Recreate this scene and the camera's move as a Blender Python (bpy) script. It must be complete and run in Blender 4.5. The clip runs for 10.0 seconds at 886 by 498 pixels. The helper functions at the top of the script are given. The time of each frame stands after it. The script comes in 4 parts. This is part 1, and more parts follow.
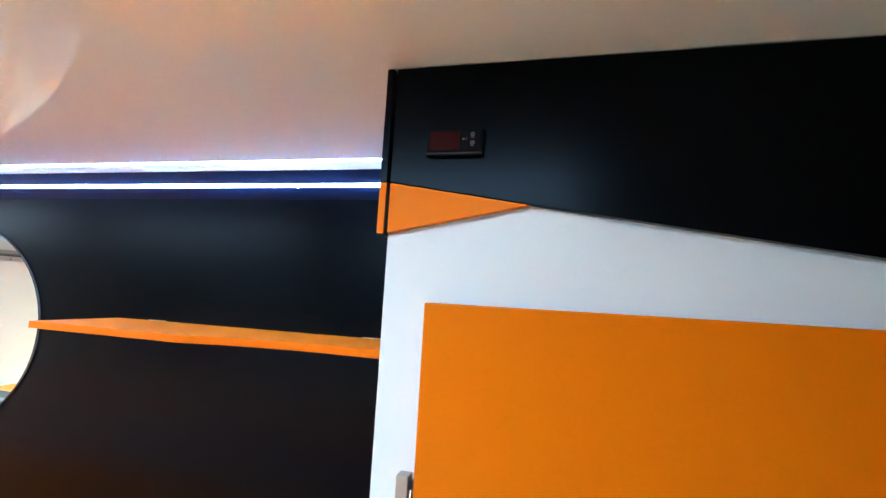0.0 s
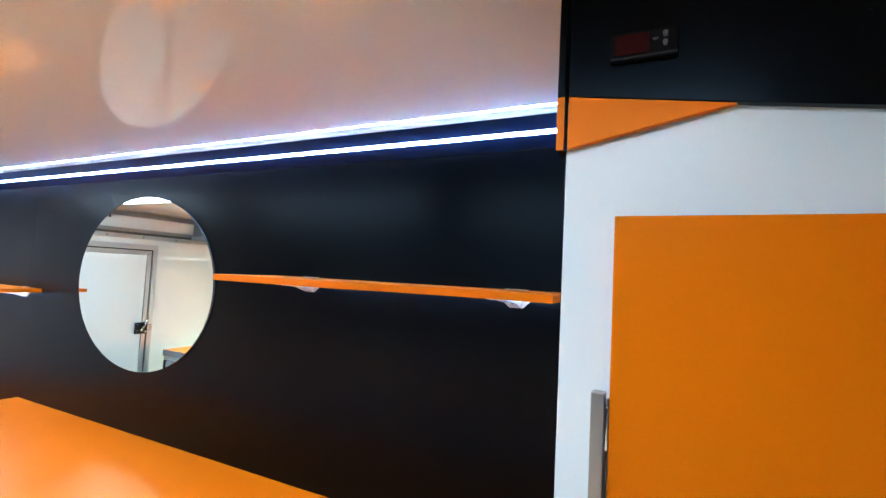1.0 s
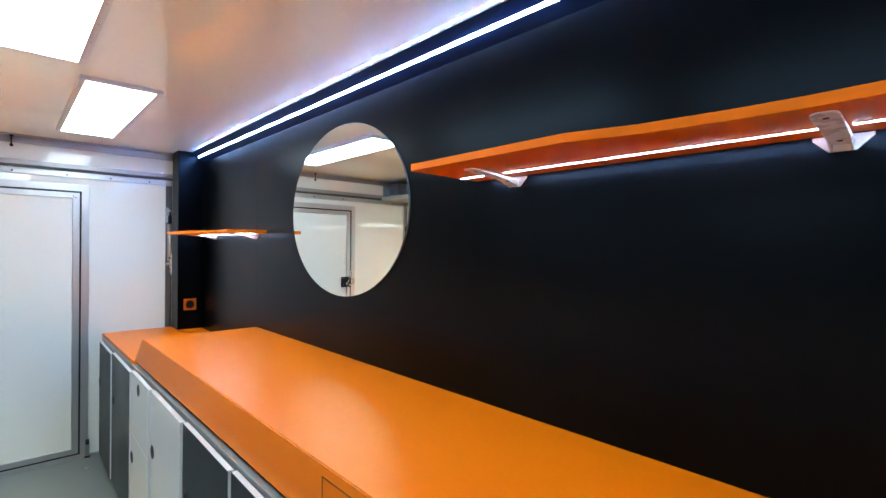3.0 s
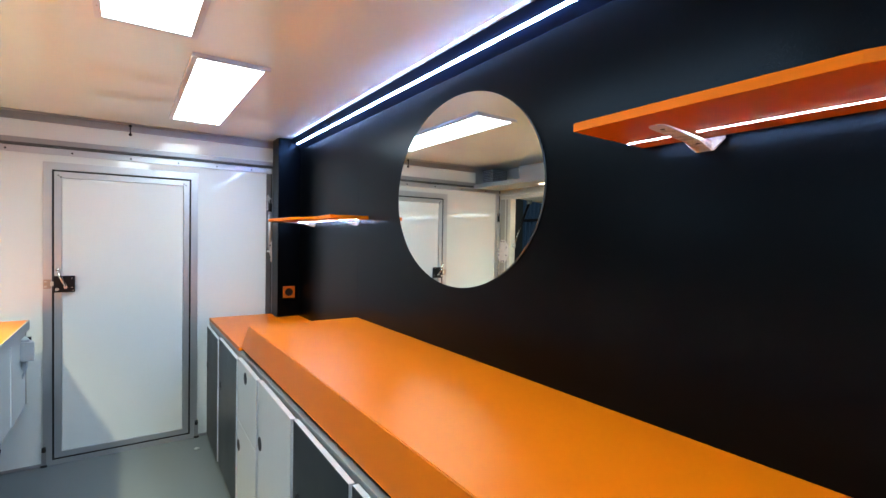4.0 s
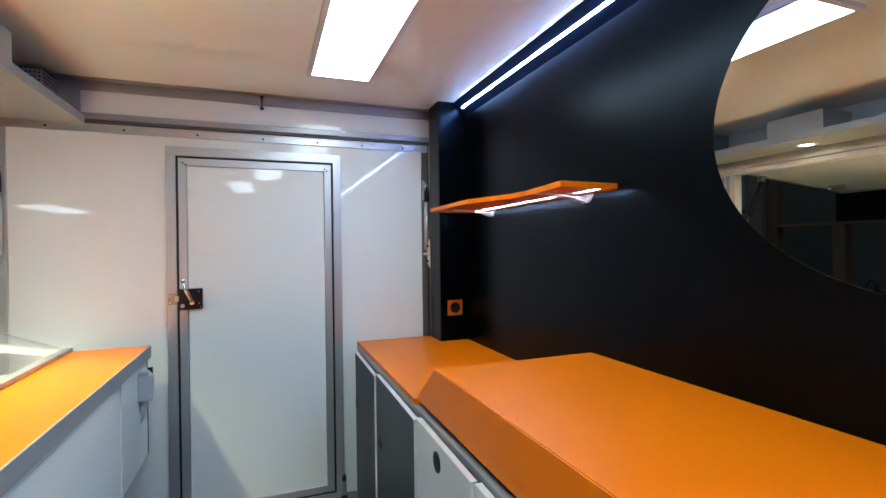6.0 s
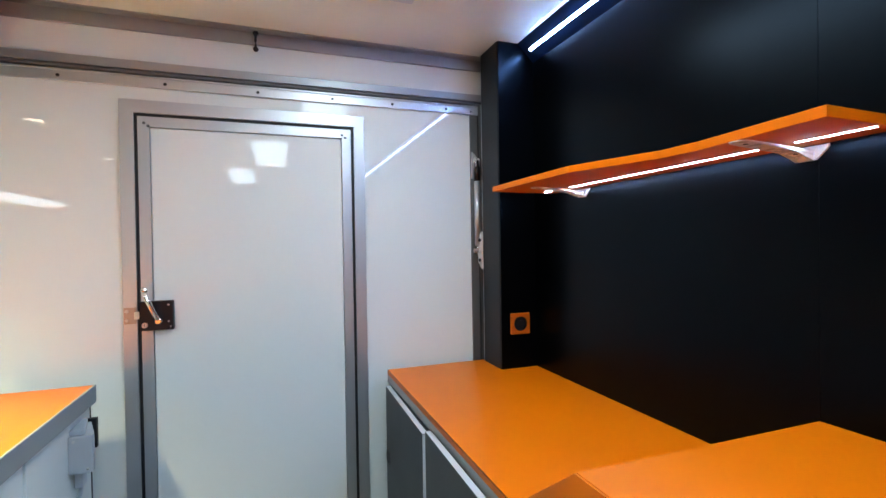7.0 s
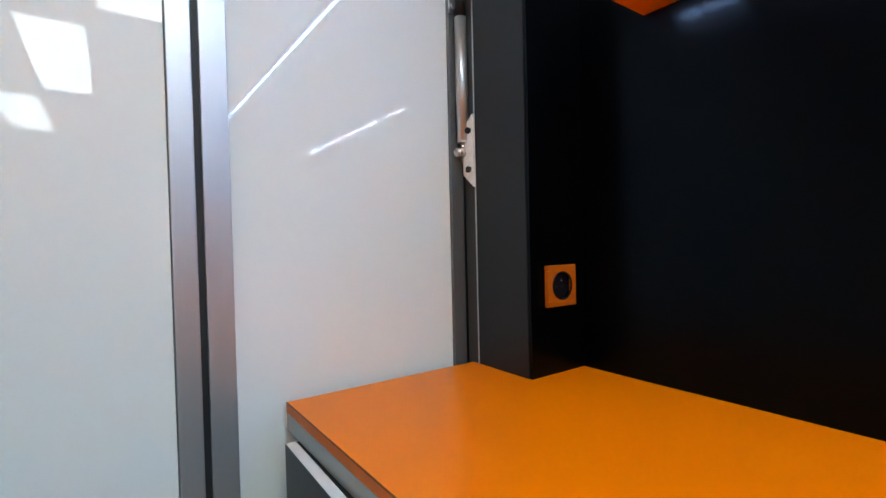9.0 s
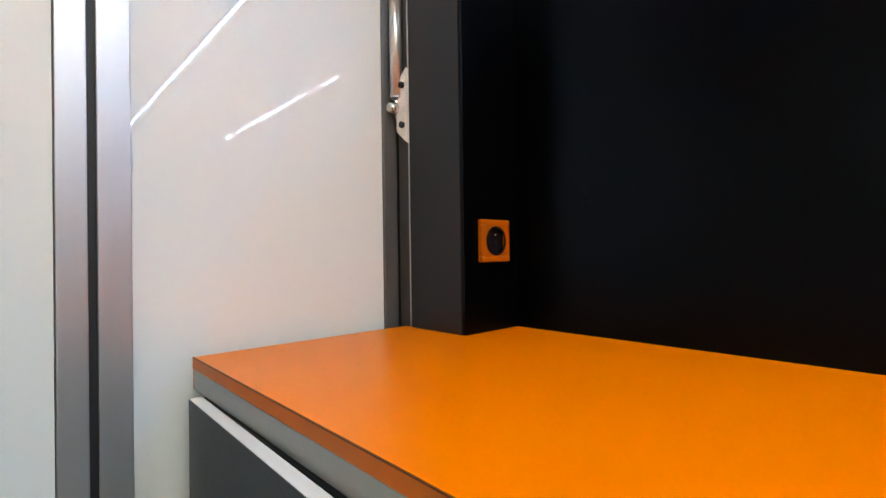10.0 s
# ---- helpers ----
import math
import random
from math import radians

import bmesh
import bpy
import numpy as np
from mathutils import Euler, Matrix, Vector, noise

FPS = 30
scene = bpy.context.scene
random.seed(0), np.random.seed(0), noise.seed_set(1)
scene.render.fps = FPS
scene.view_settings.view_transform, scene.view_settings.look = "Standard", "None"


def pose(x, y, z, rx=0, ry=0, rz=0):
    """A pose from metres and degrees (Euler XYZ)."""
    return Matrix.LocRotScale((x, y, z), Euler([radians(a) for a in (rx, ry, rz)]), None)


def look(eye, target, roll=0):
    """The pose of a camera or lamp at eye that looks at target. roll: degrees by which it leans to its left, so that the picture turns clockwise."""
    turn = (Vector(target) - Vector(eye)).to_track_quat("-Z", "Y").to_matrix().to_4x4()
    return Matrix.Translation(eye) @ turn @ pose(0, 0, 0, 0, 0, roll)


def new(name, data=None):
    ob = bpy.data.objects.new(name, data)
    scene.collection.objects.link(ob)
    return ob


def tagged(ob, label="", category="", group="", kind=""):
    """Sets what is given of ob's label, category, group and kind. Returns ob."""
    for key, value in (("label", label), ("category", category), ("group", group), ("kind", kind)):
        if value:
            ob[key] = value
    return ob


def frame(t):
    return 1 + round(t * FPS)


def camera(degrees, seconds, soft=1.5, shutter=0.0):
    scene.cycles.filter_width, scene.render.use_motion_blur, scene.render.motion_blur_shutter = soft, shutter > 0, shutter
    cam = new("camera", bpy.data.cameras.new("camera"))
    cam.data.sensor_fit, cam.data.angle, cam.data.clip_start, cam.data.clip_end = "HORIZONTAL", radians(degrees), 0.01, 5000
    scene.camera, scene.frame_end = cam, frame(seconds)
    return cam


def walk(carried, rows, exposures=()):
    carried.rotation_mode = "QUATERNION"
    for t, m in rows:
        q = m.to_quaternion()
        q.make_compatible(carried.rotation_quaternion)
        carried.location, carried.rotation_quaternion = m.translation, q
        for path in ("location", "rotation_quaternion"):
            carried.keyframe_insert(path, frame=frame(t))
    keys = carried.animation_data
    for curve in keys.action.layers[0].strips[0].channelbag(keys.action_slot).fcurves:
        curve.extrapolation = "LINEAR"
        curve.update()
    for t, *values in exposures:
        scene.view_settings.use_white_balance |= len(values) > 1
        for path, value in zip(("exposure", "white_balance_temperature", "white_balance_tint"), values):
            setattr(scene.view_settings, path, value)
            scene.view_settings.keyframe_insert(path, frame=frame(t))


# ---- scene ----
cam = camera(86.5, 10.0)
PATH = [
    (0, (4.528, -1.264, 1.896), (4.029, 0.662, 2.101), 3.3),
    (0.5, (4.48, -1.288, 1.854), (3.794, 0.583, 2.028), 3.2),
    (1, (4.417, -1.283, 1.798), (3.525, 0.504, 1.912), 2.9),
    (1.5, (4.361, -1.236, 1.737), (3.277, 0.443, 1.812), 2.3),
    (2, (4.289, -1.186, 1.658), (3.04, 0.375, 1.697), 1.8),
    (2.2, (4.261, -1.169, 1.632), (2.955, 0.345, 1.655), 1.3),
    (3.3, (4.08, -1.098, 1.517), (2.563, 0.205, 1.501), 0.6),
    (3.5, (4.02, -1.094, 1.511), (2.463, 0.162, 1.487), 0.6),
    (4, (3.834, -1.104, 1.508), (2.174, 0.012, 1.465), 1.0),
    (4.5, (3.624, -1.115, 1.506), (1.897, -0.107, 1.454), 0.9),
    (5, (3.366, -1.127, 1.477), (1.581, -0.226, 1.433), 0.7),
    (5.5, (3.022, -1.1, 1.454), (1.176, -0.331, 1.444), -0.0),
    (5.7, (2.89, -1.091, 1.435), (1.028, -0.362, 1.434), -0.3),
    (6.8, (2.102, -1.024, 1.42), (0.221, -0.345, 1.4), -1.0),
    (7, (1.95, -1.036, 1.419), (0.069, -0.358, 1.397), -0.9),
    (7.5, (1.612, -1.026, 1.408), (-0.227, -0.242, 1.392), -1.4),
    (8, (1.272, -0.957, 1.357), (-0.515, -0.057, 1.341), -2.3),
    (8.5, (1.012, -0.893, 1.303), (-0.708, 0.125, 1.237), -2.4),
    (9, (0.89, -0.85, 1.188), (-0.743, 0.305, 1.145), -1.3),
    (9.5, (0.862, -0.838, 1.105), (-0.66, 0.46, 1.09), -0.4),
    (10, (0.867, -0.815, 1.064), (-0.604, 0.541, 1.076), -0.8),
]
walk(cam, [(t, look(eye, target, roll)) for t, eye, target, roll in PATH],
     [(0, 0.80, 6050, 10), (0.5, 0.56, 6050, 10), (1, 0.46, 6100, 10), (2, 0.14, 6200, 10), (3.5, 0.19, 6350, 10), (5.5, -0.26, 6350, 10),
      (7, -0.12, 6300, 10), (8.5, -0.12, 6400, 10), (9, -0.04, 6700, 11), (9.5, 0.09, 7200, 12), (10, 0.20, 7700, 14)])

# ---- world and exposure ----
world = bpy.data.worlds.new("world")
scene.world = world
world.use_nodes = True
world.node_tree.nodes["Background"].inputs["Color"].default_value = (0.55, 0.62, 0.75, 1)
world.node_tree.nodes["Background"].inputs["Strength"].default_value = 0.4

PANEL_LIGHT = 13.2      # ceiling light panels
STRIP_LIGHT = 108.0    # light strip along the wall
SHELF_LIGHT = 185.0     # light strips under the shelves
SPOT_WATTS = 215.0      # recessed spots over the bar

# ---- sizes of the place ----
CEIL = 2.241
TOP = 0.90             # low worktop
HIGH = 1.048           # raised worktop
SOUTH = -2.22
EAST = 5.60
FLOOR = 0.03


# ---- materials ----
def material(name, colour, rough=0.5, metal=0.0, vary=0.04, scale=6.0, fine=180.0, bump=0.02, rough_vary=0.06, wave=0.0, wave_scale=2.0, coat=0.0, stretch=(1, 1, 1), gloss=0.5, tint=(1, 1, 1)):
    """A principled surface with colour and gloss that vary at two scales, fine grain relief and, for gelcoat, a slow wave."""
    mat = bpy.data.materials.new(name)
    mat.use_nodes = True
    nt = mat.node_tree
    bsdf = nt.nodes["Principled BSDF"]
    bsdf.inputs["Metallic"].default_value = metal
    bsdf.inputs["Coat Weight"].default_value = coat
    bsdf.inputs["Specular IOR Level"].default_value = gloss
    bsdf.inputs["Specular Tint"].default_value = (*tint, 1)
    co = nt.nodes.new("ShaderNodeTexCoord")
    mp = nt.nodes.new("ShaderNodeMapping")
    mp.inputs["Scale"].default_value = stretch
    nt.links.new(co.outputs["Object"], mp.inputs["Vector"])

    def grain(size, detail):
        n = nt.nodes.new("ShaderNodeTexNoise")
        n.inputs["Scale"].default_value = size
        n.inputs["Detail"].default_value = detail
        nt.links.new(mp.outputs["Vector"], n.inputs["Vector"])
        return n.outputs["Fac"]

    big, small = grain(scale, 4), grain(fine, 2)
    mix = nt.nodes.new("ShaderNodeMix")
    mix.data_type = "RGBA"
    mix.inputs[6].default_value = (*[c * (1 - vary) for c in colour], 1)
    mix.inputs[7].default_value = (*[min(1, c * (1 + vary)) for c in colour], 1)
    add = nt.nodes.new("ShaderNodeMath")
    add.operation = "ADD"
    half = nt.nodes.new("ShaderNodeMath")
    half.operation = "MULTIPLY"
    half.inputs[1].default_value = 0.5
    nt.links.new(big, add.inputs[0])
    nt.links.new(small, add.inputs[1])
    nt.links.new(add.outputs[0], half.inputs[0])
    nt.links.new(half.outputs[0], mix.inputs[0])
    nt.links.new(mix.outputs[2], bsdf.inputs["Base Color"])
    span = nt.nodes.new("ShaderNodeMapRange")
    span.inputs["To Min"].default_value = max(0.0, rough - rough_vary)
    span.inputs["To Max"].default_value = rough + rough_vary
    span.inputs["From Min"].default_value, span.inputs["From Max"].default_value = 0.3, 0.7
    nt.links.new(half.outputs[0], span.inputs["Value"])
    nt.links.new(span.outputs["Result"], bsdf.inputs["Roughness"])
    relief = nt.nodes.new("ShaderNodeBump")
    relief.inputs["Strength"].default_value = bump
    relief.inputs["Distance"].default_value = 0.001
    nt.links.new(small, relief.inputs["Height"])
    last = relief
    if wave:
        slow = nt.nodes.new("ShaderNodeBump")
        slow.inputs["Strength"].default_value = 1.0
        slow.inputs["Distance"].default_value = wave
        nt.links.new(grain(wave_scale, 0), slow.inputs["Height"])
        nt.links.new(relief.outputs["Normal"], slow.inputs["Normal"])
        last = slow
    nt.links.new(last.outputs["Normal"], bsdf.inputs["Normal"])
    return mat


def glowing(name, colour, strength):
    mat = bpy.data.materials.new(name)
    mat.use_nodes = True
    nt = mat.node_tree
    nt.nodes.clear()
    em, out = nt.nodes.new("ShaderNodeEmission"), nt.nodes.new("ShaderNodeOutputMaterial")
    em.inputs["Color"].default_value = (*colour, 1)
    em.inputs["Strength"].default_value = strength
    nt.links.new(em.outputs[0], out.inputs[0])
    return mat


def plain(name, colour, rough, metal=0.0, transmission=0.0):
    mat = bpy.data.materials.new(name)
    mat.use_nodes = True
    b = mat.node_tree.nodes["Principled BSDF"]
    b.inputs["Base Color"].default_value = (*colour, 1)
    b.inputs["Roughness"].default_value = rough
    b.inputs["Metallic"].default_value = metal
    b.inputs["Transmission Weight"].default_value = transmission
    return mat


ORANGE = material("orange_laminate", (0.81, 0.169, 0.001), 0.35, vary=0.03, scale=3, fine=420, bump=0.08, rough_vary=0.04, gloss=0.32, tint=(1.0, 0.84, 0.18))
ORANGE_EDGE = material("orange_edging", (0.77, 0.168, 0.0), 0.42, vary=0.04, scale=5, fine=300, bump=0.08, gloss=0.28, tint=(1.0, 0.74, 0.34))
SOCKET_ORANGE = material("orange_socket_plastic", (0.46, 0.098, 0.003), 0.35, vary=0.04, scale=8, fine=300, bump=0.04, gloss=0.4)
SEAM_BROWN = material("dark_brown_seam", (0.14, 0.032, 0.002), 0.5, vary=0.1, bump=0.02, gloss=0.2)
EDGE_BROWN = material("dark_orange_edging", (0.54, 0.115, 0.0), 0.45, vary=0.05, scale=6, fine=300, bump=0.05, gloss=0.25)
ORANGE_DOOR = material("orange_fridge_door", (0.64, 0.142, 0.0), 0.36, vary=0.03, scale=2, fine=300, bump=0.06, gloss=0.22, tint=(1.0, 0.74, 0.34))
BLACK = material("black_laminate", (0.0009, 0.0008, 0.0008), 0.29, vary=0.12, scale=2.5, fine=380, bump=0.0, rough_vary=0.02, gloss=0.135, tint=(0.54, 0.74, 1.0))
# black board whose base colour holds the blue glow of the light strip
COVE_BLUE_GLOW = material("black_cove_board_blue_glow", (0.010, 0.026, 0.072), 0.4, vary=0.1, scale=3, fine=300, bump=0.02, gloss=0.08, tint=(0.45, 0.72, 1.0))
GREY_POST = material("anthracite_board", (0.0082, 0.0093, 0.011), 0.45, vary=0.08, scale=3, fine=300, bump=0.06, gloss=0.35)
GELCOAT = material("white_gelcoat", (0.75, 0.79, 0.775), 0.020, vary=0.02, scale=1.5, fine=60, bump=0.0, rough_vary=0.005, wave=0.00028, wave_scale=2.6)
CEILING = material("white_ceiling_gelcoat", (0.85, 0.88, 0.82), 0.008, vary=0.03, scale=1.2, fine=60, bump=0.0, rough_vary=0.002, wave=0.00009, wave_scale=1.3, gloss=1.0)
CREAM = material("cream_painted_metal", (0.68, 0.65, 0.55), 0.32, vary=0.04, scale=3, fine=120, bump=0.03)
# cream paint of the south post, with its shade put into the colour
CREAM_SHADED = material("cream_post_shaded", (0.40, 0.385, 0.335), 0.4, vary=0.05, scale=3, fine=120, bump=0.03)
SOFFIT = material("pale_grey_board", (0.33, 0.355, 0.34), 0.38, vary=0.03, scale=3, fine=200, bump=0.05)
ALU = material("brushed_aluminium", (0.56, 0.575, 0.60), 0.42, metal=0.9, vary=0.06, scale=8, fine=90, bump=0.05, stretch=(30, 30, 1))
EDGE_METAL = material("satin_edge_metal", (0.27, 0.285, 0.28), 0.36, metal=0.2, vary=0.05, scale=6, fine=120, bump=0.04, stretch=(1, 8, 20))
ALU_DULL = material("dull_aluminium", (0.38, 0.385, 0.40), 0.46, metal=0.8, vary=0.06, scale=6, fine=90, bump=0.05, stretch=(4, 1, 20))
GREY_RUBBER = material("grey_rubber", (0.10, 0.102, 0.105), 0.55, vary=0.1, bump=0.05)
MATT_BLACK = material("matt_black_metal", (0.004, 0.004, 0.005), 0.8, vary=0.1, bump=0.05, gloss=0.1)
SEAL = material("black_rubber", (0.012, 0.012, 0.014), 0.6, vary=0.1, bump=0.05)
CHROME = material("chrome", (0.78, 0.78, 0.80), 0.08, metal=1.0, vary=0.02, rough_vary=0.03, bump=0.0)
SATIN = material("satin_steel", (0.62, 0.62, 0.63), 0.34, metal=0.85, vary=0.05, scale=10, bump=0.03, stretch=(1, 1, 12))
DARK_STEEL = material("brushed_dark_steel", (0.30, 0.31, 0.335), 0.36, metal=0.85, vary=0.08, scale=10, bump=0.04, stretch=(16, 1, 1))
STEEL = material("zinc_steel", (0.55, 0.55, 0.54), 0.3, metal=1.0, vary=0.1, scale=20, bump=0.05)
BRONZE = material("dull_striker_metal", (0.42, 0.35, 0.30), 0.42, metal=0.9, vary=0.1, scale=30)
LOCK = material("black_lock_case", (0.007, 0.0065, 0.008), 0.34, vary=0.1, fine=200, bump=0.05, gloss=0.3)
RAIL_DARK = material("dull_dark_rail", (0.125, 0.127, 0.130), 0.38, metal=0.35, vary=0.06, scale=6, fine=120, bump=0.03, stretch=(1, 8, 20))
FRAME_DARK = material("dark_frame_metal", (0.055, 0.053, 0.050), 0.40, metal=0.3, vary=0.08, scale=6, fine=120, bump=0.03)
FLOOR_MAT = material("grey_vinyl_floor", (0.112, 0.130, 0.138), 0.30, vary=0.03, scale=2, fine=260, bump=0.03, rough_vary=0.03)
DOOR_DARK = material("anthracite_door", (0.014, 0.016, 0.019), 0.36, vary=0.08, scale=3, fine=320, bump=0.1, gloss=0.35)
DOOR_LIGHT = material("pale_door", (0.62, 0.63, 0.615), 0.38, vary=0.03, scale=3, fine=320, bump=0.06)
EDGE_LIGHT = material("pale_edging", (0.57, 0.59, 0.63), 0.4, vary=0.03, bump=0.03)
DOOR_EDGE = material("white_door_edging", (0.66, 0.68, 0.71), 0.4, vary=0.03, bump=0.03)
WHITE_PLASTIC = material("white_painted_bracket", (0.80, 0.75, 0.72), 0.28, vary=0.03, scale=20, fine=60, bump=0.0)
FRIDGE = material("white_fridge_paint", (0.62, 0.690, 0.745), 0.32, vary=0.02, scale=2, fine=300, bump=0.05)
GREY_PLASTIC = material("grey_plastic", (0.42, 0.46, 0.50), 0.4, vary=0.04, fine=260, bump=0.06)
BAR_EDGE = material("grey_bar_edging", (0.255, 0.280, 0.285), 0.42, vary=0.05, fine=260, bump=0.05)
CONCRETE = material("dark_concrete", (0.07, 0.07, 0.065), 0.8, vary=0.25, scale=1.2, fine=40, bump=0.3)
DARK_WALL = material("dark_shed_wall", (0.075, 0.082, 0.070), 0.8, vary=0.25, scale=0.8, fine=30, bump=0.3)
TAN_POST = material("tan_shed_post", (0.11, 0.10, 0.08), 0.7, vary=0.2, scale=3, fine=60, bump=0.2)
BROWN_WOOD = material("dark_brown_wood", (0.085, 0.052, 0.028), 0.7, vary=0.3, scale=4, fine=60, bump=0.2, stretch=(6, 6, 1))
BLUE_SHEET = material("blue_corrugated_sheet", (0.06, 0.13, 0.22), 0.4, vary=0.2, scale=2, fine=60, bump=0.1)
MIRROR = plain("mirror_silver", (0.85, 0.90, 0.83), 0.0, metal=1.0)
GLASS_EDGE = plain("mirror_edge_glass", (0.10, 0.13, 0.13), 0.04)
GLASS = plain("clear_glass", (0.97, 0.99, 0.98), 0.0, transmission=1.0)
DISPLAY = material("red_display", (0.030, 0.0012, 0.0012), 0.5, vary=0.1, bump=0.0, gloss=0.06)
MARK = plain("white_print", (0.28, 0.28, 0.28), 0.5)
PANEL_GLOW = glowing("panel_glow", (0.79, 0.965, 1.05), PANEL_LIGHT)
STRIP_GLOW = glowing("strip_glow", (0.28, 0.49, 1.0), STRIP_LIGHT)
SHELF_GLOW = glowing("shelf_glow", (0.46, 0.67, 1.0), SHELF_LIGHT)
SPOT_GLOW = glowing("spot_glow", (1.0, 0.90, 0.66), 22.0)

# ---- builders ----
PLACE = {}


def thing(name, at, label, category, group="", kind=""):
    """An empty at the base of a thing, that carries its parts."""
    ob = tagged(new(name), label, category, group, kind)
    ob.empty_display_size = 0.1
    ob.location = at
    PLACE[ob.name] = Vector(at)
    return ob


def part(name, bm, mat, parent=None, label="", kind="", category=""):
    """One mesh object out of a bmesh in world metres, under a thing or a part."""
    here = PLACE.get(parent.name, Vector()) if parent else Vector()
    bmesh.ops.recalc_face_normals(bm, faces=bm.faces)
    bmesh.ops.translate(bm, verts=bm.verts, vec=-here)
    me = bpy.data.meshes.new(name)
    bm.to_mesh(me)
    bm.free()
    me.materials.append(mat)
    ob = new(name, me)
    if parent:
        ob.parent = parent
        PLACE[ob.name] = here
    return tagged(ob, label, category, "", kind)


def structure(name, bm, mat, label=""):
    return part(name, bm, mat, None, label, "structure")


def soften(bm, width, segments=2):
    if width:
        edges = [e for e in bm.edges if len(e.link_faces) == 2 and e.calc_face_angle(0) > 0.6]
        bmesh.ops.bevel(bm, geom=edges, offset=width, segments=segments, affect="EDGES", profile=0.6)
    return bm


def box(a, b, bevel=0.0):
    bm = bmesh.new()
    bmesh.ops.create_cube(bm, size=1)
    for v in bm.verts:
        v.co = [(a[i] + b[i]) / 2 + v.co[i] * (b[i] - a[i]) for i in range(3)]
    return soften(bm, bevel)


def join(*bms):
    """Several bmeshes of one part made into one."""
    out = bmesh.new()
    for bm in bms:
        me = bpy.data.meshes.new("joined")
        bm.to_mesh(me)
        bm.free()
        out.from_mesh(me)
        bpy.data.meshes.remove(me)
    return out


def prism(outline, axis, lo, hi, bevel=0.0):
    """An outline in the two other axes, drawn out along axis from lo to hi."""
    bm = bmesh.new()

    def spot(p, h):
        q = list(p)
        q.insert("xyz".index(axis), h)
        return q

    low, high = [bm.verts.new(spot(p, lo)) for p in outline], [bm.verts.new(spot(p, hi)) for p in outline]
    bm.faces.new(low)
    bm.faces.new(high)
    n = len(outline)
    for i in range(n):
        bm.faces.new((low[i], low[(i + 1) % n], high[(i + 1) % n], high[i]))
    bmesh.ops.recalc_face_normals(bm, faces=bm.faces)
    return soften(bm, bevel)


def border(x0, x1, y0, y1, z0, z1, left, right, top, bottom):
    """A flat rectangular frame in one piece that faces +x; the last four are the widths of its sides."""
    bm = bmesh.new()
    rows = []
    for x in (x0, x1):
        rows.append([bm.verts.new((x, y, z)) for y, z in ((y0, z0), (y1, z0), (y1, z1), (y0, z1))])
        rows.append([bm.verts.new((x, y, z)) for y, z in ((y0 + left, z0 + bottom), (y1 - right, z0 + bottom), (y1 - right, z1 - top), (y0 + left, z1 - top))])
    for a, b in ((0, 1), (2, 3), (0, 2), (1, 3)):
        for k in range(4):
            bm.faces.new((rows[a][k], rows[a][(k + 1) % 4], rows[b][(k + 1) % 4], rows[b][k]))
    bmesh.ops.recalc_face_normals(bm, faces=bm.faces)
    edges = [e for e in bm.edges if len(e.link_faces) == 2 and e.calc_face_angle(0) > 0.6]
    bmesh.ops.bevel(bm, geom=edges, offset=0.0015, segments=2, affect="EDGES", profile=0.6)
    return bm


def rod(a, b, r, r2=None, sides=20, bevel=0.0):
    """A round bar from a to b."""
    a, b = Vector(a), Vector(b)
    bm = bmesh.new()
    bmesh.ops.create_cone(bm, cap_ends=True, segments=sides, radius1=r, radius2=r if r2 is None else r2, depth=(b - a).length)
    if bevel:
        edges = [e for e in bm.edges if any(len(f.verts) > 4 for f in e.link_faces)]
        bmesh.ops.bevel(bm, geom=edges, offset=bevel, segments=2, affect="EDGES")
    m = Matrix.Translation((a + b) / 2) @ (b - a).to_track_quat("Z", "Y").to_matrix().to_4x4()
    bmesh.ops.transform(bm, matrix=m, verts=bm.verts)
    for f in bm.faces:
        f.smooth = len(f.verts) == 4
    return bm


def ring(centre, axis, r_out, r_in, depth, sides=32):
    """A flat ring with thickness, round axis."""
    bm = bmesh.new()
    rows = []
    for r, h in ((r_out, 0), (r_out, depth), (r_in, depth), (r_in, 0)):
        rows.append([bm.verts.new((r * math.cos(2 * math.pi * i / sides), r * math.sin(2 * math.pi * i / sides), h)) for i in range(sides)])
    for k in range(4):
        p, q = rows[k], rows[(k + 1) % 4]
        for i in range(sides):
            bm.faces.new((p[i], p[(i + 1) % sides], q[(i + 1) % sides], q[i]))
    m = Matrix.Translation(centre) @ Vector(axis).to_track_quat("Z", "Y").to_matrix().to_4x4()
    bmesh.ops.transform(bm, matrix=m, verts=bm.verts)
    return bm


def pipe(points, r, sides=10):
    """A bent round bar through points."""
    bm = bmesh.new()
    pts = [Vector(p) for p in points]
    rows = []
    for i, p in enumerate(pts):
        way = (pts[min(i + 1, len(pts) - 1)] - pts[max(i - 1, 0)]).normalized()
        turn = way.to_track_quat("Z", "Y")
        rows.append([bm.verts.new(p + turn @ Vector((r * math.cos(2 * math.pi * k / sides), r * math.sin(2 * math.pi * k / sides), 0))) for k in range(sides)])
    for a, b in zip(rows, rows[1:]):
        for k in range(sides):
            bm.faces.new((a[k], a[(k + 1) % sides], b[(k + 1) % sides], b[k])).smooth = True
    bm.faces.new(rows[0])
    bm.faces.new(rows[-1])
    return bm


